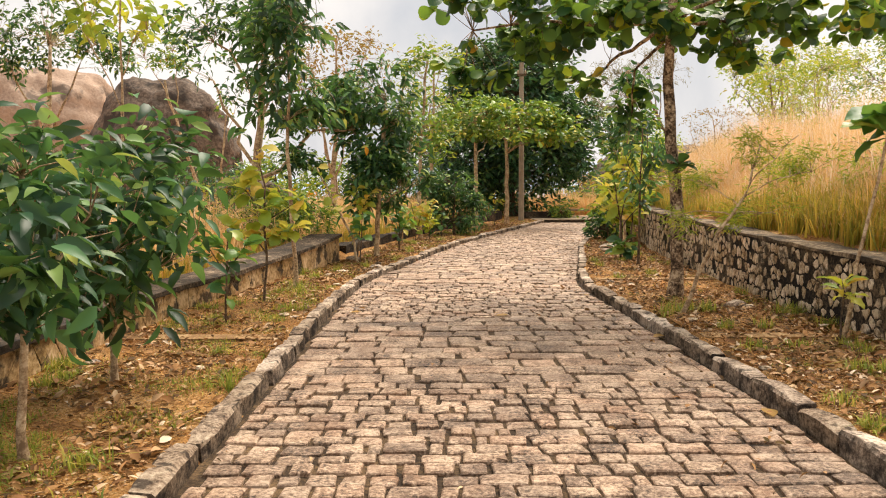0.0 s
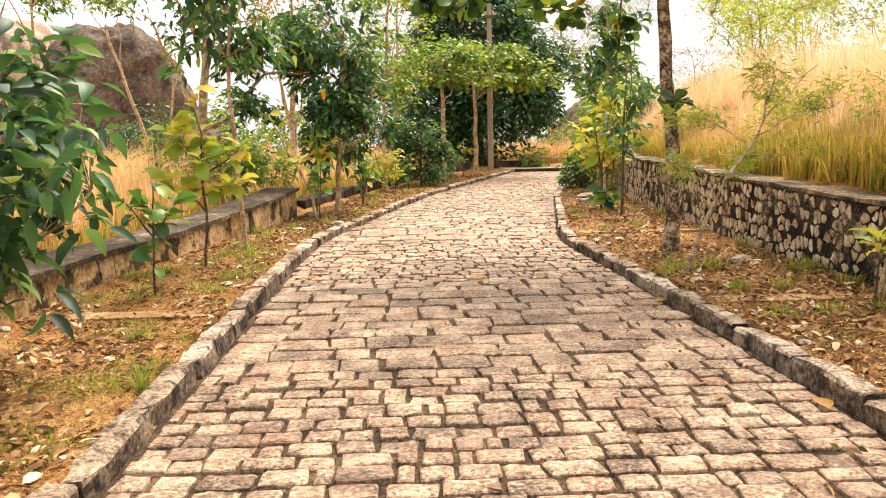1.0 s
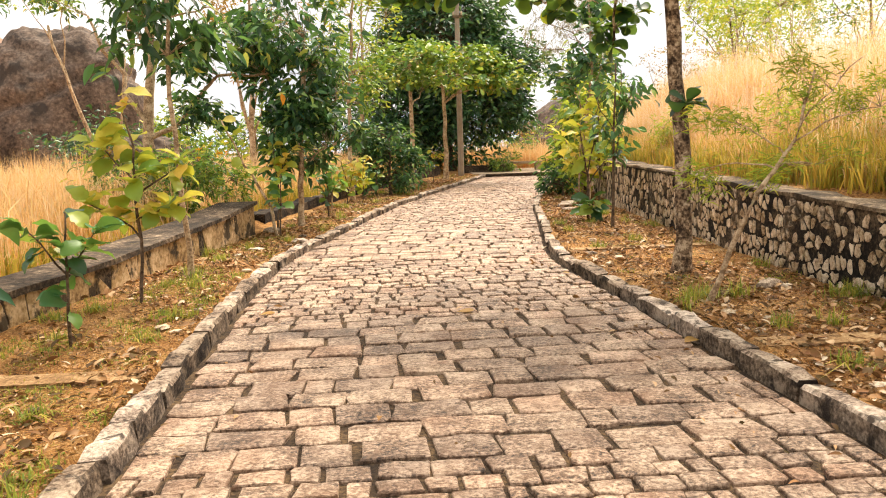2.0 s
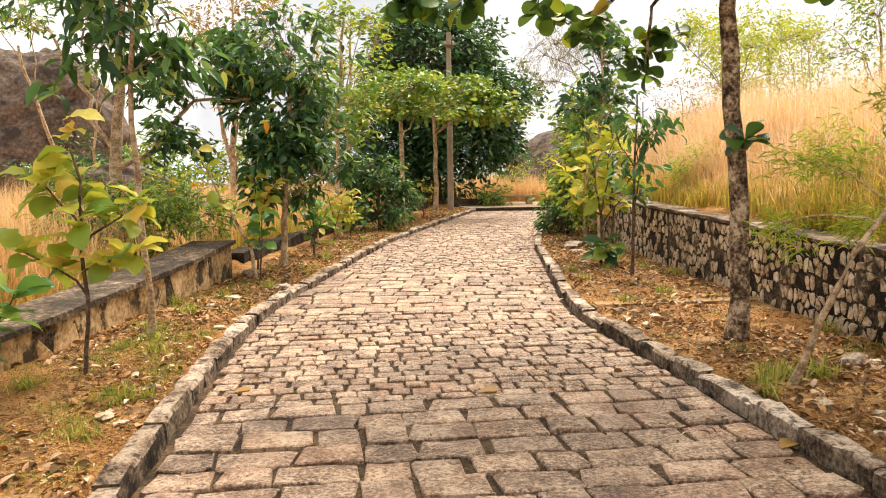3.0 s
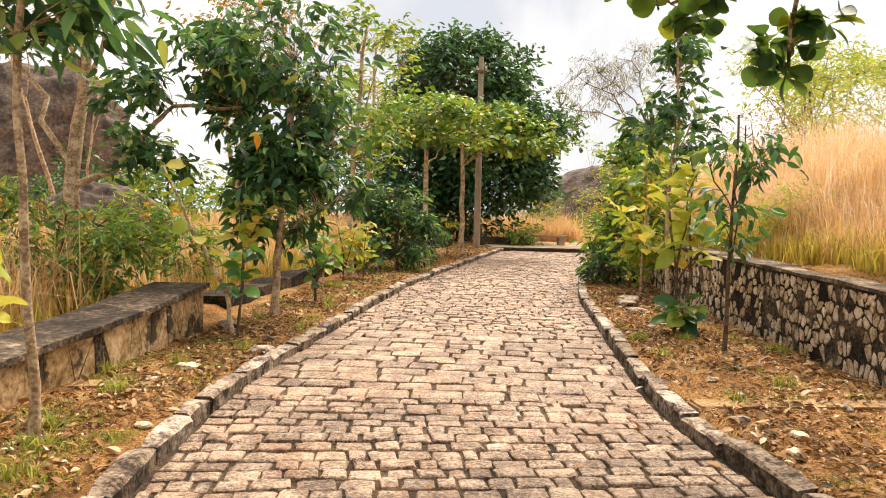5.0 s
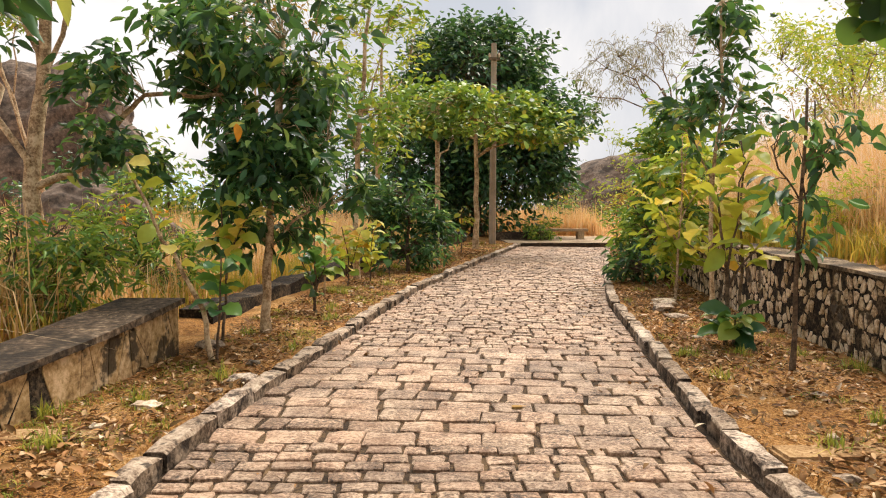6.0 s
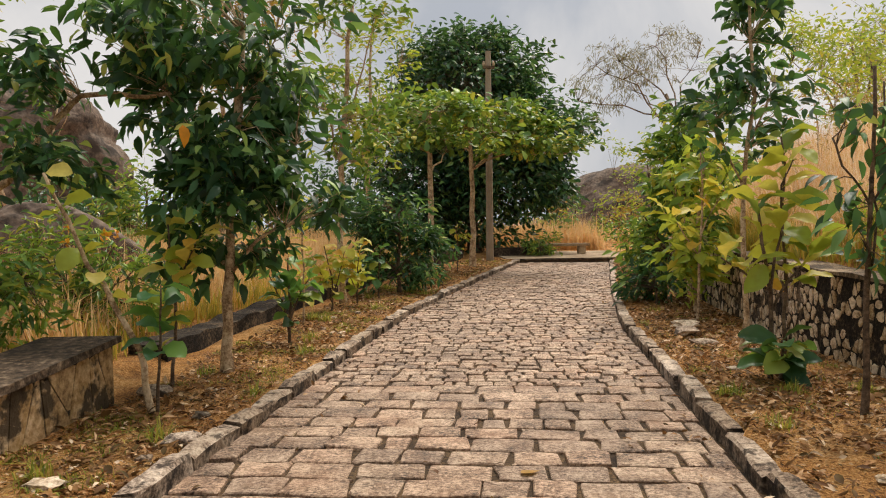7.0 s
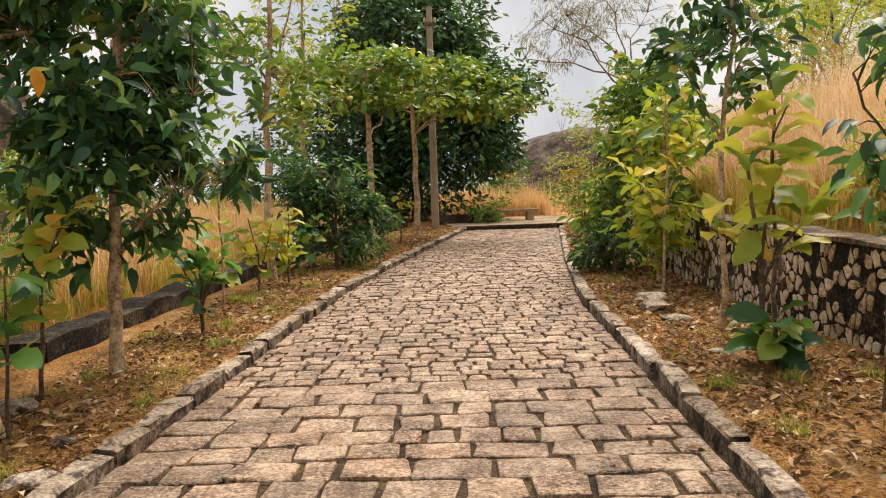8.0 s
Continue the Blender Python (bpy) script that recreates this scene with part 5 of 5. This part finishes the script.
# ---- grass and litter ----
def blades(name, label, P, height, mat, seed, width=0.008, lean=0.35, category="grass", rise=None):
    rng = np.random.default_rng(seed)
    n = len(P)
    a = rng.uniform(0, 2 * math.pi, n)
    h = height[0] + (height[1] - height[0]) * rng.beta(2, 2, n)
    h = h * (0.72 + 0.42 * (waves(P[:, 0], P[:, 1], 0.55) * 0.5 + 0.5) + 0.2 * waves(P[:, 1], P[:, 0], 1.7))
    if height[1] > 1.0:
        h = h * (1 + 0.30 * waves(P[:, 0] + 3.1, P[:, 1], 0.22))
    if rise is not None:
        h = h * rise
    ln = np.abs(rng.normal(0, lean, n))
    d = np.c_[np.cos(a), np.sin(a), np.zeros(n)]
    sd = np.c_[-np.sin(a), np.cos(a), np.zeros(n)] * (width * rng.uniform(0.6, 1.4, n))[:, None]
    up = np.array([0, 0, 1.0])
    mid = P + up * (h * 0.55)[:, None] + d * (h * ln * 0.25)[:, None]
    tip = P + up * h[:, None] * (1 - 0.3 * ln)[:, None] + d * (h * ln * 0.9)[:, None]
    V = np.stack([P - sd, P + sd, mid + sd * 0.8, mid - sd * 0.8, tip], 1).reshape(-1, 3)
    b = (np.arange(n) * 5)[:, None]
    s = Soup()
    s.add(V, np.c_[b + 3, b + 2, b + 4], np.c_[b, b + 1, b + 2, b + 3])
    return tagged(new(name, s.mesh(name, mat)), label, category, kind="stuff")


def clumps(rng, heads, n, size):
    """n points in clumps round head points (x, y), on the ground."""
    k = rng.integers(0, len(heads), n)
    q = heads[k] + rng.normal(0, size, (n, 2))
    return np.c_[q, ground_z(q[:, 0], q[:, 1]) - 0.02]


def bank_heads(rng, n, near=0.55, far=4.0, y0=3, y1=42):
    y = y0 + (y1 - y0) * rng.random(n)
    return np.c_[wr_x(y) + near + rng.exponential(far, n), y]


def field_heads(rng, n, near, far, y0=3, y1=46):
    y = y0 + (y1 - y0) * rng.random(n)
    return np.c_[wl_x(y) - near - rng.exponential(far, n), y]


def behind(P, line, gap):
    return P[P[:, 0] > line(P[:, 1]) + gap]


rng = np.random.default_rng(60)
P = behind(clumps(rng, bank_heads(rng, 2800, 0.65, 3.4), 150000, 0.17), wr_x, 0.5)
blades("dry_grass", "tall golden dry grass covering the bank", P, (0.5, 1.7), G_DRY, 61, 0.0045, 0.7, rise=np.clip(0.30 + 0.5 * (P[:, 0] - wr_x(P[:, 1]) - 0.5), 0.30, 1.15))
P = behind(clumps(rng, bank_heads(rng, 900, 1.1, 3.6), 34000, 0.22), wr_x, 0.9)
blades("dry_grass", "pale feathery seed stalks standing above the golden grass", P, (0.9, 2.1), G_STRAW, 69, 0.0035, 0.6, rise=np.clip(0.5 + 0.3 * (P[:, 0] - wr_x(P[:, 1]) - 0.9), 0.5, 1.05))
P = behind(clumps(rng, bank_heads(rng, 520, 0.42, 0.5), 26000, 0.12), wr_x, 0.36)
blades("green_grass", "yellow-green weeds along the top of the bank wall", P, (0.15, 0.6), G_GRASS, 63, 0.008, 0.6)
P = behind(clumps(rng, bank_heads(rng, 210, 0.6, 1.2, 5, 12), 13000, 0.2), wr_x, 0.44)
blades("green_grass", "tall yellow-green grass on the bank", P, (0.25, 0.8), G_GRASS, 64, 0.009, 0.45)
P = clumps(rng, field_heads(rng, 1700, 1.2, 4.5), 80000, 0.18)
P = P[P[:, 0] < wl_x(P[:, 1]) - 0.8]
blades("dry_grass", "tall golden dry grass in the field", P, (0.35, 1.35), G_DRY, 62, 0.006, 0.7)
P = clumps(rng, field_heads(rng, 1300, 0.7, 1.6), 16000, 0.14)
P = P[P[:, 0] < wl_x(P[:, 1]) - 0.62]
blades("green_grass", "yellow-green weeds and grass behind the low wall", P, (0.15, 0.65), G_GRASS, 65, 0.009, 0.6)
q = np.c_[rng.uniform(2.8, 8.5, 60), rng.uniform(41, 45, 60)]
blades("dry_grass", "clump of golden dry grass beyond the bench", clumps(rng, q, 6000, 0.25), (0.7, 1.6), G_DRY, 66, 0.012, 0.3)


def verge_points(rng, n, side, y0=2.5, y1=34, lo=0.2, hi=0.05):
    y = y0 + (y1 - y0) * rng.random(n) ** 1.3
    a, b = (wl_x(y) + 0.06, xl(y) - 0.16) if side < 0 else (xr(y) + 0.16, wr_x(y) - 0.06)
    x = a + (b - a) * rng.random(n)
    return np.c_[x, y]


for side, sd in ((-1, 67), (1, 68)):
    rng = np.random.default_rng(sd)
    heads = verge_points(rng, 210 if side < 0 else 130, side)
    P = clumps(rng, heads, 34000 if side < 0 else 13000, 0.10)
    y = P[:, 1]
    P = P[(P[:, 0] > wl_x(y) + 0.02) & (P[:, 0] < xl(y) - 0.18)] if side < 0 else P[(P[:, 0] > xr(y) + 0.18) & (P[:, 0] < wr_x(y) - 0.02)]
    blades("verge_grass", "sparse short yellow-green grass tufts on the verge", P, (0.015, 0.085), G_MOSS, sd, 0.0045, 1.2)
    tufts = clumps(rng, verge_points(rng, 46, side), 2600, 0.05)
    y = tufts[:, 1]
    tufts = tufts[(tufts[:, 0] > wl_x(y) + 0.02) & (tufts[:, 0] < xl(y) - 0.18)] if side < 0 else tufts[(tufts[:, 0] > xr(y) + 0.18) & (tufts[:, 0] < wr_x(y) - 0.02)]
    blades("verge_grass", "taller single tufts of green grass on the verge", tufts, (0.06, 0.22), G_MOSS, sd + 20, 0.005, 1.1)


def litter(name, label, Q, z, size, mat, seed):
    rng = np.random.default_rng(seed)
    n = len(Q)
    a = rng.uniform(0, 2 * math.pi, n)
    D = np.c_[np.cos(a), np.sin(a), rng.normal(0.08, 0.42, n)]
    s = Soup()
    k = size[0] + (size[1] - size[0]) * rng.random(n) ** 2
    leaf_cloud(s, np.c_[Q, z + rng.uniform(0.004, 0.022, n)], D, k, k * rng.uniform(0.22, 0.55, n), LEAF_LANCE, rng, 0.93)
    return tagged(new(name, s.mesh(name, mat)), label, "leaf litter", kind="stuff")


for side, n, sd in ((-1, 40000, 74), (1, 56000, 75)):
    rng = np.random.default_rng(sd)
    Q = verge_points(rng, n, side)
    keep = waves(Q[:, 0] * 1.3, Q[:, 1], 0.7) + rng.normal(0, 0.35, n) > (np.interp(Q[:, 1], [11, 14], [0.0, -0.45]) if side < 0 else np.interp(Q[:, 1], [9.8, 10.8, 12.2, 13.2], [-0.6, 0.05, 0.05, -0.6]))
    Q = Q[keep]
    litter("leaf_litter", "dry brown fallen leaves scattered over the verge", Q, ground_z(Q[:, 0], Q[:, 1]), (0.012, 0.105), G_LITTER, sd)
for side, sd in ((-1, 84), (1, 85)):
    rng = np.random.default_rng(sd)
    Q = verge_points(rng, 30000, side)
    litter("leaf_litter", "small broken bits of dry leaf and twig on the verge", Q, ground_z(Q[:, 0], Q[:, 1]) - 0.004, (0.008, 0.035), G_LITTER, sd)
rng = np.random.default_rng(76)
y = 2.5 + 24 * rng.random(420)
u = np.where(rng.random(420) < 0.75, 1 - np.abs(rng.normal(0, 0.10, 420)), rng.random(420))
u = np.clip(np.where(rng.random(420) < 0.25, 1 - u, u), 0.02, 0.98)
litter("leaf_litter", "dry fallen leaves along the kerbs of the lane", np.c_[xl(y) + (xr(y) - xl(y)) * u, y], 0.004, (0.035, 0.09), G_LITTER, 77)
for fx, fy, fa, fs in ((0.47, 8.95, 10, 0.17), (2.0, 7.6, 40, 0.16), (2.08, 4.9, 80, 0.17), (-1.28, 9.2, 30, 0.15), (1.9, 10.6, 120, 0.12), (0.9, 13.2, 200, 0.13)):
    s = Soup()
    V0, T0 = leaf_shape(LEAF_SPOON)
    V0[:, 2] = 0.10 * np.abs(V0[:, 1]) + 0.08 * V0[:, 0] ** 2
    s.add(V0 * (1, 0.62, 1), T0)
    o = new("fallen_leaf", s.mesh("fallen_leaf", G_RUST))
    o.matrix_basis = pose(fx, fy, 0.012, 4, 3, fa) @ Matrix.Diagonal((fs, fs, fs, 1))
    tagged(o, "large rusty dry leaf fallen on the setts", "leaf", "fallen leaves on the lane")
s = Soup()
leaf_cloud(s, np.array([[-0.1, -0.95, 2.28]]), np.array([[0.2, -0.2, -1.0]]), 0.19, 0.10, LEAF_LANCE, np.random.default_rng(3), 0.2)
part("orange_leaf", s.mesh("orange_leaf", G_FLOWER), dense_tree, "single bright orange dying leaf")

# loose stones on the verges
STONES = []
for k in range(6):
    bm = bmesh.new()
    bmesh.ops.create_icosphere(bm, subdivisions=2, radius=0.5)
    for v in bm.verts:
        d = v.co.normalized()
        v.co = d * (0.5 + 0.22 * noise.fractal(d * 1.5 + Vector((k * 5, 0, 0)), 0.9, 2, 3))
        v.co.z *= 0.5
    me = bpy.data.meshes.new("loose_stone")
    bm.to_mesh(me)
    bm.free()
    me.materials.append(M_KERB if k % 2 else M_RUBBLE)
    STONES.append(me)
rng = np.random.default_rng(78)
spots = [(-1.41, 13.75, 0.24), (3.5, 17.6, 0.45), (3.75, 18.3, 0.4), (3.4, 16.9, 0.3), (-2.0, 15.1, 0.3), (-1.9, 12.9, 0.2), (4.55, 10.2, 0.3), (4.6, 9.0, 0.25), (3.3, 8.9, 0.3)]
spots += [(float(a), float(b), float(c)) for side in (-1, 1) for (a, b), c in zip(verge_points(rng, 26, side, 3, 22), rng.uniform(0.05, 0.15, 26))]
for sx, sy, ss in spots:
    o = new("loose_stone", STONES[rng.integers(6)])
    o.matrix_basis = pose(sx, sy, gz(sx, sy) + ss * 0.12, 0, 0, rng.uniform(0, 360)) @ Matrix.Diagonal((ss, ss * rng.uniform(0.6, 0.9), ss * rng.uniform(0.5, 0.8), 1))
    tagged(o, "rough pale loose stone lying on the verge", "stone", "loose stones")

# ---- stones of walls and lane ----
rubble_face(wall_r, wr_x, -1, 0.0, 3, 30, 0.06, lambda y: wr_top(y) - 0.05, 0.12, 71, M_RUBBLE, near=(7.5, 12.5), shrink=0.82, gone=0.27, proud=0.32, slim=0.72)
rubble_face(wall_l, wl_x, 1, 0.0, 3, LOW_END, 0.06, lambda y: low_top(y) - 0.06, 0.2, 72, M_RENDER, near=(4, 16), shrink=1.02, gone=0.07, proud=0.25, cut=0.08)
near_setts = [q for q in setts if 5.0 < q[1] < 9.0][:300]
chosen = set(id(q) for q in near_setts)
rng = np.random.default_rng(12)
SETTS = []
for k in range(24):
    s = Soup()
    s.add(*stone_shape(rng, 0.3, 0.25, 0.06))
    SETTS.append(s.mesh("sett", M_SETT, False))
for q in near_setts:
    o = part("sett", SETTS[rng.integers(24)], lane)
    o.matrix_basis = pose(q[0], q[1], q[5], math.degrees(q[6]), math.degrees(q[7]), math.degrees(q[4])) @ Matrix.Diagonal((q[2] / 0.3, q[3] / 0.25, 1, 1))
far = Soup()
for q in setts:
    if id(q) not in chosen:
        V, T, Q = stone_shape(rng, q[2], q[3], 0.06)
        m = np.array(pose(q[0], q[1], q[5], math.degrees(q[6]), math.degrees(q[7]), math.degrees(q[4])))
        far.add(V @ m[:3, :3].T + m[:3, 3], T, Q)
tagged(part("setts", far.mesh("setts", M_SETT, False), lane), kind="stuff")
